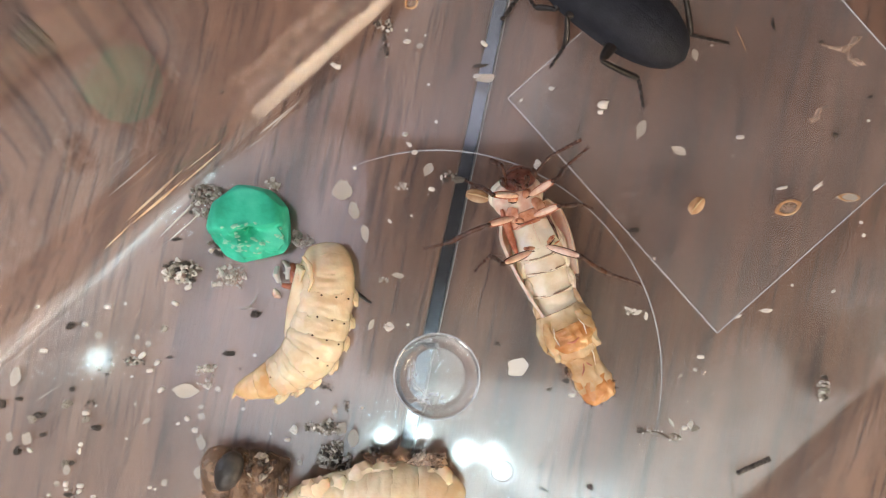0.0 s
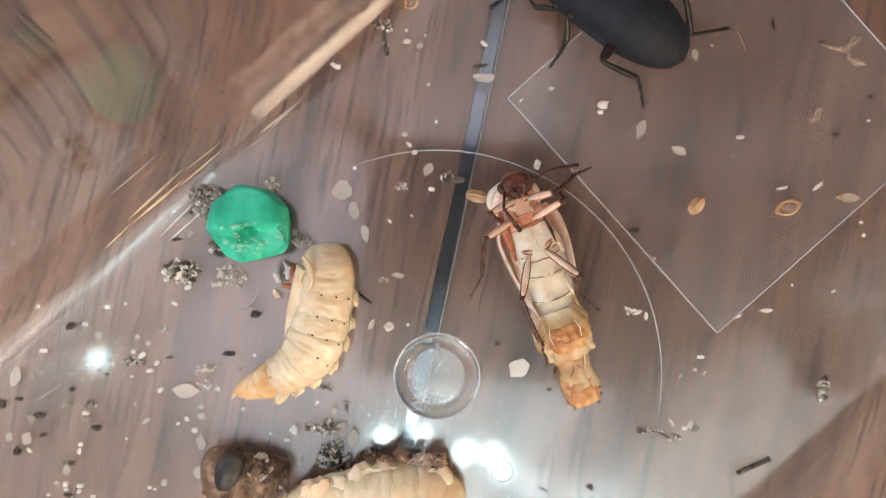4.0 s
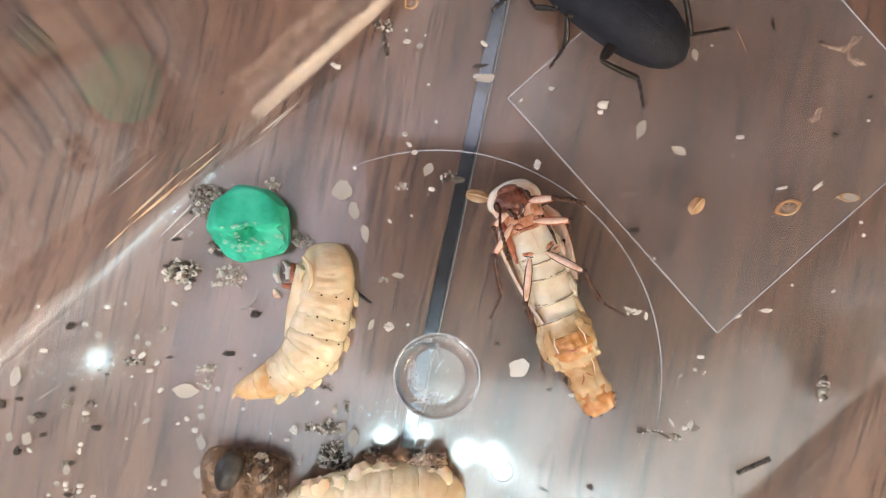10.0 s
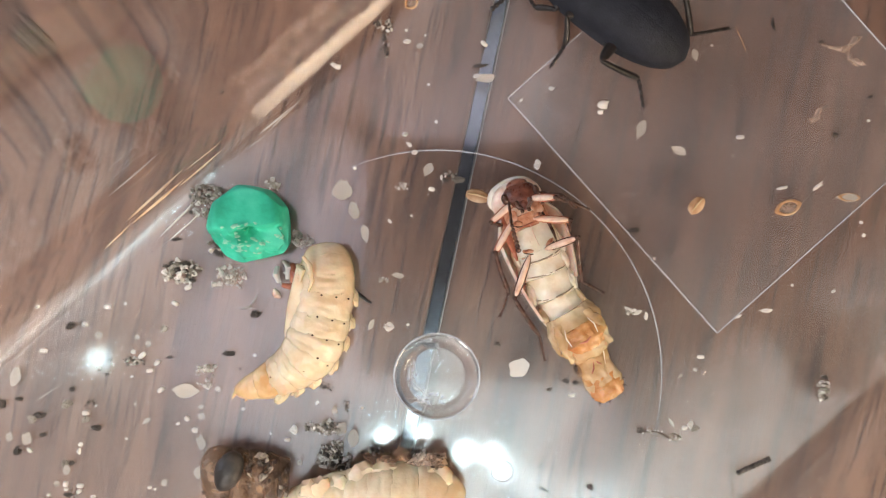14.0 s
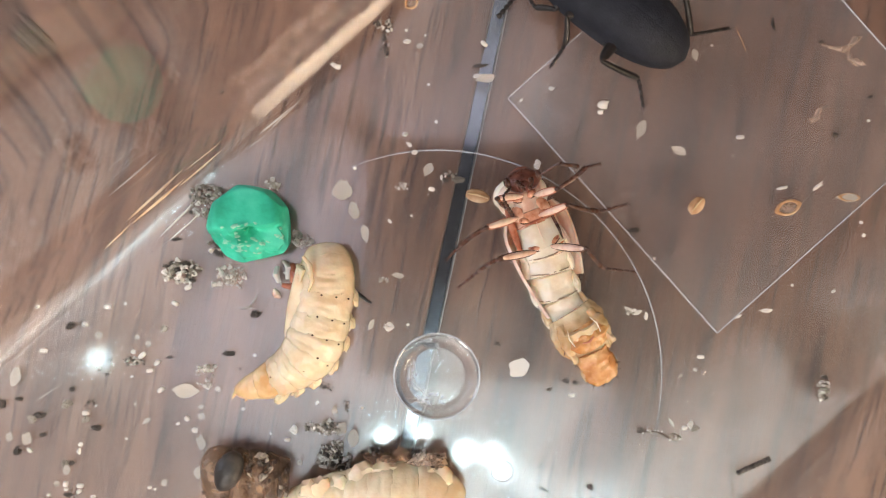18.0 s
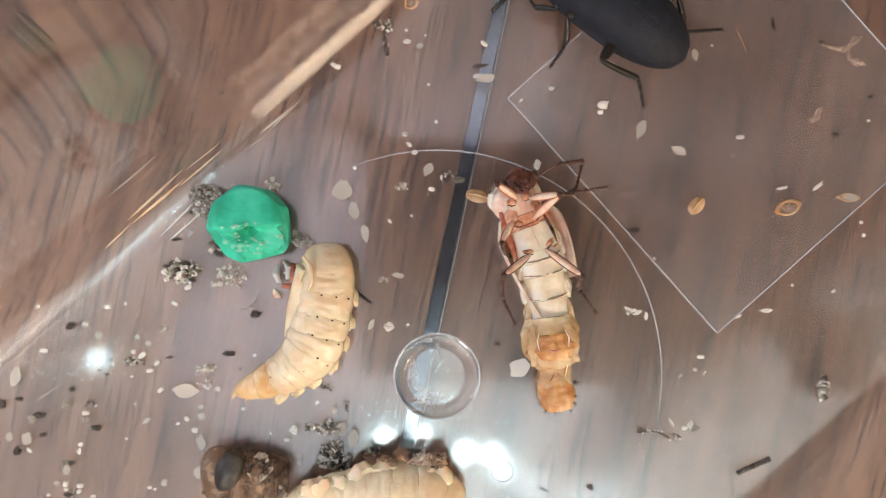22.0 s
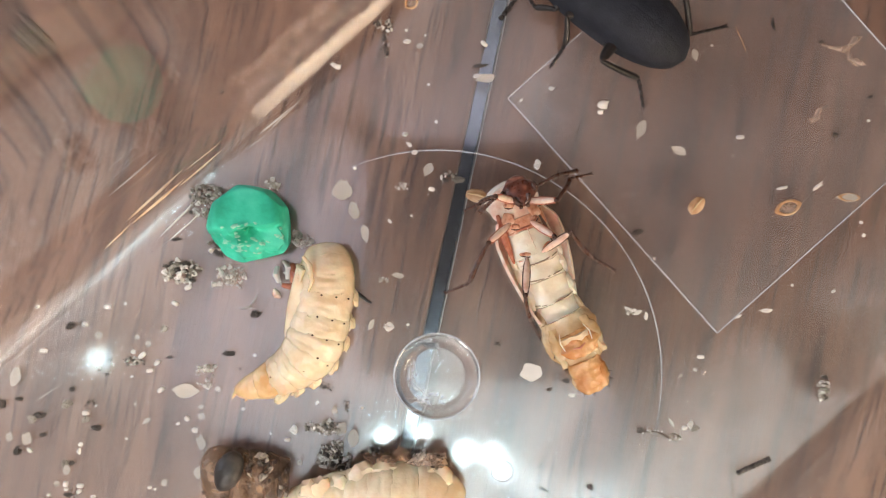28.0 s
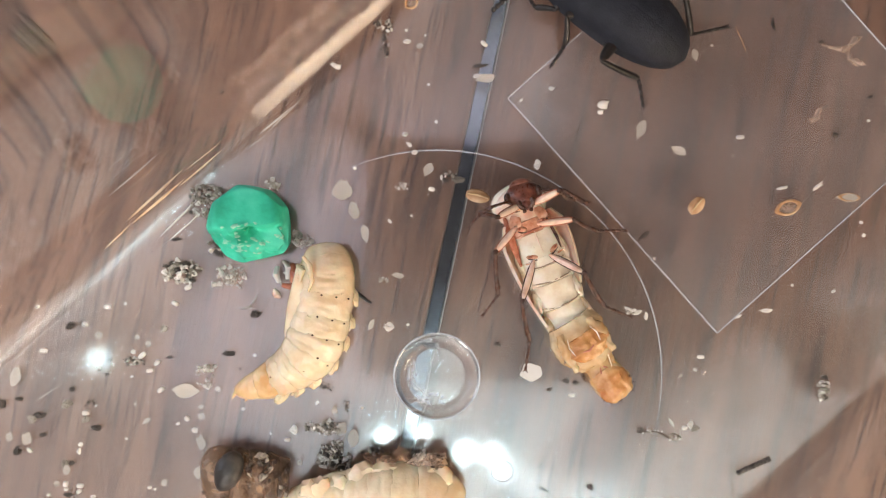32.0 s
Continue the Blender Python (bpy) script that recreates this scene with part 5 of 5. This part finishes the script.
# ---- how the beetles move ----


def filled(rows):
    """Puts rows between two that are turned far from each other."""
    out = [rows[0]]
    for (t0, a), (t1, b) in zip(rows, rows[1:]):
        qa, qb = a.to_quaternion(), b.to_quaternion()
        ang = qa.rotation_difference(qb).angle
        ang = min(ang, 2 * math.pi - ang)
        n = int(ang / radians(70))
        if qa.dot(qb) < 0:
            qb = -qb
        for k in range(1, n + 1):
            f = k / (n + 1)
            out.append((t0 + (t1 - t0) * f, Matrix.Translation(a.translation.lerp(b.translation, f)) @ qa.slerp(qb, f).to_matrix().to_4x4()))
        out.append((t1, b))
    return out


ROWS = {}


def note(ob, t, m):
    ROWS.setdefault(ob.name, []).append((t, m))


def reach(start, goal, length, rise):
    """The next joint, length away from start towards goal, and the pose of the bone between them. Sheet places with height."""
    s = Vector(start)
    flat = Vector((goal[0] - s.x, goal[1] - s.y))
    d = max(flat.length, 1e-3)
    dz = math.sqrt(max(0.0, length ** 2 - d ** 2)) * rise
    dz = max(-0.85 * length, min(0.62 * length, dz))
    if s.z + dz < 5:
        dz = 5 - s.z
    run = math.sqrt(max(1.0, length ** 2 - dz ** 2))
    run = min(run, d) if d < length else run
    e = Vector((s.x + flat.x / d * run, s.y + flat.y / d * run, s.z + dz))
    p, q = on(*s), on(*e)
    way = (q - p).normalized()
    side = way.cross(Vector((0, 0, 1))).normalized()
    m = Matrix.Translation(p) @ Matrix((side, way, side.cross(way))).transposed().to_4x4()
    end = m @ Vector((0, length * K, 0))
    f = HIGH / (HIGH - end.z) / K
    return m, (784 + end.x * f, 441 - end.y * f, end.z / K)


def angle(a, b):
    """The turn about z that lays +y along the way from b to a."""
    return math.degrees(math.atan2(-(a[0] - b[0]), -(a[1] - b[1])))


def moment(t, spine, fl, ml, hl, fr, mr, hr, al, ar):
    """The new beetle at t seconds: its spine (head, hind leg base, mid belly, collar, tail), and each limb's joints."""
    n, tt, a, e, x = [spine[i:i + 2] for i in range(0, 10, 2)]
    base = on(*tt)
    note(young, t, Matrix.Translation(base))
    own = Matrix.Translation(-base)
    shift = (tt[0] - T0[0], tt[1] - T0[1])
    down = (n[1] - 312) / 40
    note(head, t, own @ Matrix.Translation(on(n[0], n[1], 44 + 10 * down)) @ pose(0, 0, 0, -52 + 46 * down, 0, 20 + 8 * (912 - n[0]) / 20))
    line = [Vector((*p, 0)) for p in ((tt[0] - 6, tt[1] - 14), tt, a, e)]
    for i, seg in enumerate(SEGS):
        f = (0.48 + 0.475 * i) / 3 + 0.12
        p, q = spline(line, min(1, f)), spline(line, min(1, f) - 0.06)
        note(seg, t, own @ Matrix.Translation(on(p.x, p.y, 8 - 1.2 * i)) @ pose(0, 0, 0, 0, 0, angle(q, p)))
    mid = ((e[0] + x[0]) / 2, (e[1] + x[1]) / 2)
    short = max(0, 1 - (Vector(x) - Vector(e)).length / 100)
    note(collar, t, own @ Matrix.Translation(on(*e, 32)) @ pose(0, 0, 0, 0, 0, 0.6 * angle(a, e) + 0.4 * angle(e, x)))
    note(neck, t, own @ Matrix.Translation(on(*mid, 26 + 10 * short)) @ pose(0, 0, 0, 60 * short, 0, angle(e, x)))
    note(tail, t, own @ Matrix.Translation(on(*x, 26 + 40 * short)) @ pose(0, 0, 0, 45 * short, 0, angle(e, x)))
    for key, j in (("fl", fl), ("ml", ml), ("hl", hl), ("fr", fr), ("mr", mr), ("hr", hr)):
        hip = (HIPS[key][0] + shift[0], HIPS[key][1] + shift[1], 56)
        a1, b1, c1 = LEN[key[0]]
        m1, k1 = reach(hip, j[0:2], a1, 1)
        m2, k2 = reach(k1, j[2:4], b1, -1)
        m3, k3 = reach(k2, j[4:6], c1, -1)
        for ob, m in zip(LEGS[key], (own @ m1, m1.inverted() @ m2, m1.inverted() @ m3)):
            note(ob, t, m)
    for key, j, s in (("al", al, -1), ("ar", ar, 1)):
        root = (n[0] + s * 22 + 2, n[1] - 8 * s + 2, 50 + 12 * down)
        m1, k1 = reach(root, j[0:2], 48, 1)
        m2, k2 = reach(k1, j[2:4], 58, -1)
        note(FEELERS[key][0], t, own @ m1)
        note(FEELERS[key][1], t, m1.inverted() @ m2)


def motions():
    moment(0.0, (918, 318, 952, 440, 975, 515, 1005, 590, 1055, 685), (873, 345, 845, 330, 828, 322), (865, 398, 800, 428, 752, 440), (895, 465, 868, 455, 850, 470),
           (972, 325, 995, 300, 1055, 250), (980, 368, 1025, 360, 1050, 370), (1020, 452, 1085, 488, 1138, 505), (890, 298, 870, 285), (985, 265, 1030, 247))
    moment(1.0, (922, 318, 955, 445, 985, 525, 1005, 590, 1030, 690), (870, 342, 852, 318, 800, 302), (872, 398, 808, 435, 767, 452), (885, 478, 855, 505, 838, 550),
           (980, 325, 1010, 312, 1083, 300), (985, 343, 1022, 345, 1035, 312), (1020, 455, 1060, 475, 1093, 495), (892, 300, 870, 300), (990, 302, 1030, 300))
    moment(2.0, (922, 312, 950, 440, 970, 520, 982, 605, 995, 705), (870, 340, 855, 320, 865, 290), (862, 415, 835, 425, 805, 470), (890, 470, 860, 490, 840, 520),
           (975, 318, 1000, 290, 1065, 245), (970, 400, 975, 430, 965, 440), (1005, 412, 1045, 455, 1085, 505), (893, 295, 882, 265), (975, 275, 1010, 255))
    moment(3.0, (918, 318, 950, 445, 968, 520, 985, 595, 1022, 700), (868, 342, 850, 335, 840, 345), (878, 435, 893, 513, 875, 555), (912, 515, 933, 592, 925, 640),
           (980, 325, 1010, 312, 1075, 300), (1000, 382, 1058, 402, 1110, 392), (1022, 470, 1060, 513, 1097, 530), (890, 330, 865, 335), (985, 292, 1040, 288))
    moment(3.5, (915, 325, 948, 445, 970, 525, 990, 590, 1025, 690), (873, 375, 890, 390, 905, 400), (863, 420, 858, 485, 838, 525), (920, 520, 952, 600, 958, 642),
           (972, 345, 1020, 312, 1050, 302), (985, 358, 1000, 355, 985, 345), (1020, 485, 1015, 515, 1035, 535), (893, 350, 912, 392), (985, 295, 1028, 292))
    moment(5.5, (908, 335, 950, 450, 976, 525, 1005, 600, 1050, 695), (858, 388, 905, 392, 930, 405), (858, 430, 845, 492, 818, 525), (930, 535, 955, 600, 962, 655),
           (975, 330, 1000, 295, 1032, 265), (1008, 383, 1012, 405, 1033, 405), (1025, 480, 1072, 537, 1118, 555), (885, 395, 900, 445), (985, 305, 1023, 296))
    moment(6.0, (920, 340, 950, 450, 975, 520, 1005, 600, 1055, 700), (872, 380, 928, 393, 953, 413), (866, 430, 850, 495, 823, 528), (930, 530, 960, 600, 966, 655),
           (985, 330, 1020, 303, 1063, 287), (1012, 387, 1015, 410, 1033, 412), (1025, 482, 1067, 548, 1105, 570), (898, 390, 915, 440), (985, 322, 1040, 315))
    moment(7.0, (920, 338, 952, 452, 978, 525, 1010, 600, 1062, 695), (868, 378, 915, 388, 942, 408), (868, 440, 862, 505, 838, 545), (925, 535, 960, 603, 965, 655),
           (985, 335, 1030, 325, 1070, 315), (1008, 388, 1010, 408, 1012, 418), (1022, 475, 1058, 537, 1097, 562), (900, 390, 913, 432), (985, 330, 1037, 335))
    moment(8.0, (905, 350, 950, 450, 978, 525, 1000, 605, 1048, 705), (858, 408, 898, 425, 925, 443), (872, 450, 877, 515, 858, 555), (905, 520, 925, 600, 910, 645),
           (968, 348, 1000, 348, 1043, 345), (1005, 390, 1008, 400, 998, 415), (1022, 480, 1060, 550, 1097, 575), (885, 390, 900, 440), (985, 342, 1028, 362))
    moment(9.0, (903, 345, 948, 450, 975, 525, 998, 605, 1045, 705), (857, 408, 895, 422, 920, 440), (872, 450, 877, 515, 858, 555), (928, 540, 955, 610, 953, 655),
           (965, 345, 1000, 335, 1032, 320), (1007, 390, 1010, 405, 1005, 418), (1025, 483, 1058, 548, 1092, 577), (883, 390, 900, 430), (985, 332, 1027, 350))
    moment(10.0, (905, 355, 950, 450, 978, 530, 1005, 605, 1055, 705), (860, 418, 885, 435, 925, 460), (873, 455, 888, 520, 868, 563), (930, 540, 958, 605, 960, 658),
           (970, 352, 1010, 352, 1035, 358), (1008, 390, 1008, 405, 1003, 418), (1028, 478, 1068, 540, 1107, 560), (885, 400, 902, 462), (980, 348, 1035, 362))
    moment(11.0, (905, 345, 950, 450, 980, 525, 1010, 600, 1060, 695), (860, 408, 890, 422, 918, 435), (875, 450, 897, 520, 875, 563), (928, 530, 960, 605, 968, 655),
           (965, 345, 995, 345, 1022, 348), (1010, 390, 1008, 408, 1005, 420), (1022, 470, 1060, 535, 1107, 560), (885, 390, 905, 440), (980, 340, 1018, 370))
    moment(12.0, (905, 345, 950, 450, 978, 525, 1005, 605, 1052, 700), (855, 408, 890, 425, 912, 437), (873, 450, 895, 520, 875, 562), (928, 540, 957, 605, 963, 655),
           (965, 345, 990, 348, 1020, 345), (1007, 390, 1008, 405, 998, 420), (1022, 475, 1060, 545, 1100, 565), (884, 390, 900, 435), (980, 345, 1013, 378))
    moment(13.0, (903, 345, 948, 450, 975, 525, 998, 605, 1045, 705), (852, 408, 885, 422, 907, 432), (872, 450, 893, 520, 873, 562), (928, 540, 955, 605, 955, 652),
           (965, 345, 990, 350, 1015, 345), (1007, 390, 1008, 400, 992, 420), (1020, 475, 1058, 545, 1093, 575), (883, 390, 897, 430), (980, 345, 1010, 382))
    moment(14.0, (920, 345, 950, 445, 980, 520, 1025, 590, 1070, 680), (868, 395, 920, 405, 950, 420), (878, 445, 900, 515, 885, 560), (912, 525, 955, 595, 965, 640),
           (975, 350, 1005, 355, 1045, 372), (1012, 390, 1008, 410, 1003, 425), (1010, 425, 1030, 495, 1070, 520), (905, 395, 918, 445), (990, 345, 1020, 368))
    moment(14.5, (920, 345, 952, 447, 982, 525, 1030, 590, 1085, 675), (862, 418, 910, 428, 935, 450), (862, 420, 862, 490, 845, 525), (915, 520, 965, 590, 985, 630),
           (980, 352, 1005, 347, 1045, 350), (985, 365, 1005, 400, 1055, 395), (1030, 455, 1095, 502, 1142, 512), (912, 395, 930, 450), (990, 328, 1040, 335))
    moment(16.5, (915, 330, 948, 447, 968, 525, 1000, 595, 1045, 690), (880, 378, 865, 380, 853, 381), (855, 402, 852, 468, 828, 503), (930, 515, 950, 590, 945, 645),
           (978, 335, 1010, 312, 1067, 297), (1005, 390, 1035, 417, 1085, 420), (1005, 418, 1055, 463, 1103, 465), (905, 385, 925, 420), (985, 318, 1028, 328))
    moment(17.0, (905, 340, 950, 445, 975, 530, 1010, 600, 1065, 685), (880, 370, 865, 373, 850, 373), (853, 402, 850, 465, 825, 500), (938, 535, 965, 595, 980, 648),
           (975, 340, 1000, 315, 1025, 308), (990, 362, 985, 370, 975, 375), (1028, 465, 1090, 510, 1145, 515), (900, 400, 918, 440), (985, 308, 1035, 303))
    moment(18.0, (925, 320, 960, 440, 985, 525, 1030, 590, 1060, 650), (880, 352, 895, 365, 910, 380), (862, 403, 815, 435, 800, 450), (885, 458, 848, 480, 818, 503),
           (975, 338, 1035, 298, 1063, 290), (1000, 365, 1065, 375, 1115, 360), (1025, 440, 1072, 478, 1125, 482), (893, 345, 910, 388), (985, 292, 1025, 295))
    moment(19.0, (925, 322, 957, 440, 990, 525, 1030, 580, 1105, 635), (880, 345, 890, 335, 905, 325), (857, 420, 862, 468, 830, 493), (895, 508, 882, 580, 850, 612),
           (978, 332, 1035, 295, 1078, 277), (985, 375, 1020, 390, 1050, 410), (1028, 468, 1082, 525, 1133, 537), (890, 330, 893, 350), (985, 295, 1050, 288))
    moment(20.0, (925, 325, 955, 440, 985, 525, 1025, 590, 1045, 640), (880, 345, 860, 340, 875, 350), (857, 402, 857, 465, 823, 498), (918, 500, 918, 597, 885, 640),
           (978, 330, 1000, 310, 1060, 290), (1000, 378, 1075, 390, 1123, 373), (1025, 470, 1062, 535, 1105, 560), (895, 335, 880, 345), (985, 305, 1040, 295))
    moment(21.0, (928, 312, 955, 445, 1000, 530, 1045, 575, 1120, 610), (880, 340, 875, 330, 870, 325), (865, 415, 828, 457, 795, 457), (925, 465, 905, 480, 900, 520),
           (985, 340, 1015, 305, 1055, 330), (975, 345, 1005, 345, 1040, 362), (1020, 450, 1085, 485, 1140, 490), (890, 297, 860, 282), (970, 275, 1010, 257))
    moment(22.0, (920, 322, 950, 445, 965, 525, 975, 605, 985, 700), (885, 330, 870, 335, 865, 345), (890, 425, 898, 452, 935, 460), (895, 485, 890, 530, 912, 575),
           (985, 345, 1020, 340, 1095, 328), (985, 350, 1020, 335, 1028, 298), (1025, 485, 1025, 510, 1043, 538), (885, 325, 870, 335), (985, 292, 1035, 285))
    moment(23.0, (925, 315, 952, 448, 985, 525, 1030, 580, 1100, 640), (872, 350, 860, 335, 850, 320), (893, 422, 920, 428, 945, 435), (925, 475, 915, 490, 905, 540),
           (978, 335, 1005, 322, 1095, 297), (985, 360, 1010, 395, 1020, 400), (1020, 470, 1050, 510, 1085, 553), (870, 303, 820, 300), (985, 287, 1030, 278))
    moment(24.0, (928, 315, 955, 445, 972, 525, 990, 610, 1000, 700), (880, 345, 870, 335, 885, 315), (890, 410, 885, 450, 865, 450), (895, 460, 880, 480, 885, 500),
           (985, 348, 1030, 345, 1070, 348), (985, 365, 990, 380, 985, 400), (1028, 462, 1080, 510, 1135, 540), (885, 320, 895, 300), (970, 285, 1015, 272))
    moment(25.0, (930, 315, 958, 445, 980, 525, 1025, 575, 1075, 590), (890, 345, 900, 360, 920, 365), (905, 408, 935, 410, 955, 405), (925, 470, 910, 500, 915, 530),
           (982, 335, 1015, 290, 1037, 295), (990, 375, 1020, 390, 1052, 378), (1020, 470, 1040, 510, 1060, 530), (900, 345, 950, 352), (975, 280, 1012, 258))
    moment(25.5, (925, 318, 955, 443, 990, 525, 1040, 575, 1110, 610), (878, 352, 870, 345, 880, 335), (880, 430, 868, 450, 865, 480), (890, 490, 880, 550, 850, 580),
           (980, 345, 1017, 298, 1043, 315), (995, 378, 1020, 385, 1050, 405), (1025, 475, 1060, 515, 1105, 533), (885, 308, 855, 312), (975, 285, 1012, 260))
    moment(27.5, (928, 335, 957, 448, 985, 530, 1025, 600, 1080, 675), (885, 368, 875, 380, 890, 365), (862, 405, 803, 437, 758, 432), (920, 535, 925, 600, 902, 650),
           (972, 348, 1025, 310, 1053, 305), (1003, 375, 1055, 378, 1107, 350), (1028, 478, 1077, 525, 1135, 545), (880, 345, 845, 350), (985, 305, 1022, 295))
    moment(28.0, (918, 340, 945, 450, 978, 530, 1015, 600, 1045, 665), (885, 350, 850, 360, 825, 372), (865, 430, 833, 497, 790, 518), (930, 520, 940, 570, 955, 600),
           (980, 355, 1010, 315, 1050, 307), (975, 415, 985, 430, 1000, 420), (1000, 418, 1050, 458, 1090, 480), (880, 352, 850, 375), (985, 310, 1025, 302))
    moment(29.0, (920, 345, 955, 450, 985, 530, 1025, 605, 1080, 675), (870, 385, 845, 390, 822, 412), (872, 445, 867, 510, 833, 545), (905, 510, 887, 585, 862, 625),
           (975, 345, 990, 340, 1010, 345), (1015, 377, 1073, 388, 1120, 375), (1028, 467, 1085, 510, 1135, 517), (870, 375, 850, 390), (980, 318, 1033, 318))
    moment(30.0, (905, 345, 955, 450, 985, 530, 1025, 610, 1070, 685), (875, 400, 845, 398, 815, 425), (873, 450, 875, 520, 848, 555), (918, 525, 922, 605, 908, 650),
           (972, 345, 985, 355, 990, 365), (1015, 380, 1063, 393, 1108, 380), (1028, 475, 1080, 528, 1128, 543), (860, 388, 815, 425), (980, 330, 1028, 333))
    moment(31.0, (910, 345, 955, 450, 985, 530, 1025, 605, 1085, 680), (870, 395, 845, 398, 822, 425), (873, 450, 875, 517, 845, 552), (920, 525, 925, 603, 910, 650),
           (972, 345, 990, 345, 998, 358), (1015, 382, 1068, 397, 1113, 390), (1028, 477, 1080, 533, 1125, 553), (865, 380, 830, 410), (980, 327, 1030, 332))
    moment(32.0, (925, 345, 957, 455, 990, 535, 1030, 605, 1085, 680), (880, 385, 850, 380, 835, 395), (878, 445, 882, 518, 855, 558), (925, 530, 938, 605, 930, 655),
           (985, 340, 1005, 350, 1045, 360), (1018, 388, 1060, 410, 1107, 408), (1028, 480, 1072, 545, 1118, 562), (875, 365, 850, 378), (990, 335, 1040, 362))
    for name, rows in ROWS.items():
        walk(bpy.data.objects[name], filled(rows))
    # the black beetle shifts a hind leg and a feeler
    femur, shin, foot = HIND
    hind = [(0.0, 1212, -8, 1222, 62, 1275, 74), (2.0, 1212, -8, 1222, 62, 1275, 72), (3.3, 1212, -8, 1222, 62, 1288, 51), (18.0, 1212, -8, 1222, 62, 1288, 51), (19.0, 1199, -10, 1206, 58, 1253, 70), (20.5, 1200, -10, 1210, 58, 1268, 54),
            (23.5, 1200, -10, 1210, 56, 1268, 52), (25.3, 1200, -10, 1212, 54, 1270, 50), (28.0, 1212, -8, 1220, 62, 1284, 47), (32.0, 1212, -8, 1222, 62, 1287, 48)]
    rows = {femur: [], shin: [], foot: []}
    for t, kx, ky, ax, ay, tx, ty in hind:
        m1 = bone((1165, -30, 30), (kx, ky, 55))[0]
        m2 = bone((kx, ky, 55), (ax, ay, 20))[0]
        m3 = bone((ax, ay, 20), (tx, ty, 4))[0]
        rows[femur].append((t, standing(m1)))
        rows[shin].append((t, m1.inverted() @ m2))
        rows[foot].append((t, m1.inverted() @ m3))
    for ob, r in rows.items():
        walk(ob, r)
    walk(ANT, [(t, standing(bone((945, -45, 30), (x, y, 12))[0])) for t, x, y in ((0.0, 884, 42), (2.0, 884, 30), (3.5, 870, 15), (6.0, 865, 15), (9.0, 869, 22), (12.0, 866, 20), (14.0, 866, 20), (17.0, 880, 20), (19.0, 885, 34), (21.0, 885, 20), (23.0, 863, 18), (25.0, 880, 14), (28.0, 905, 8), (30.0, 880, 18), (32.0, 866, 24))])
    # a foot pushes the white flake and a crumb aside
    walk(MOVED, [(t, Matrix.Translation(on(x, y, 1)) @ pose(0, 0, 0, 0, 0, a)) for t, x, y, a in ((0.0, 916, 650, 30), (1.5, 917, 650, 32), (2.5, 918, 652, 36), (21.9, 918, 651, 36), (22.6, 939, 659, 4), (32.0, 940, 659, 4))])
    walk(NUDGED, [(t, Matrix.Translation(on(x, y, 3)) @ pose(0, 0, 0, 0, 0, a)) for t, x, y, a in ((0.0, 1121, 408, 0), (27.6, 1121, 408, 0), (28.6, 1140, 417, 35), (32.0, 1140, 417, 35))])


motions()
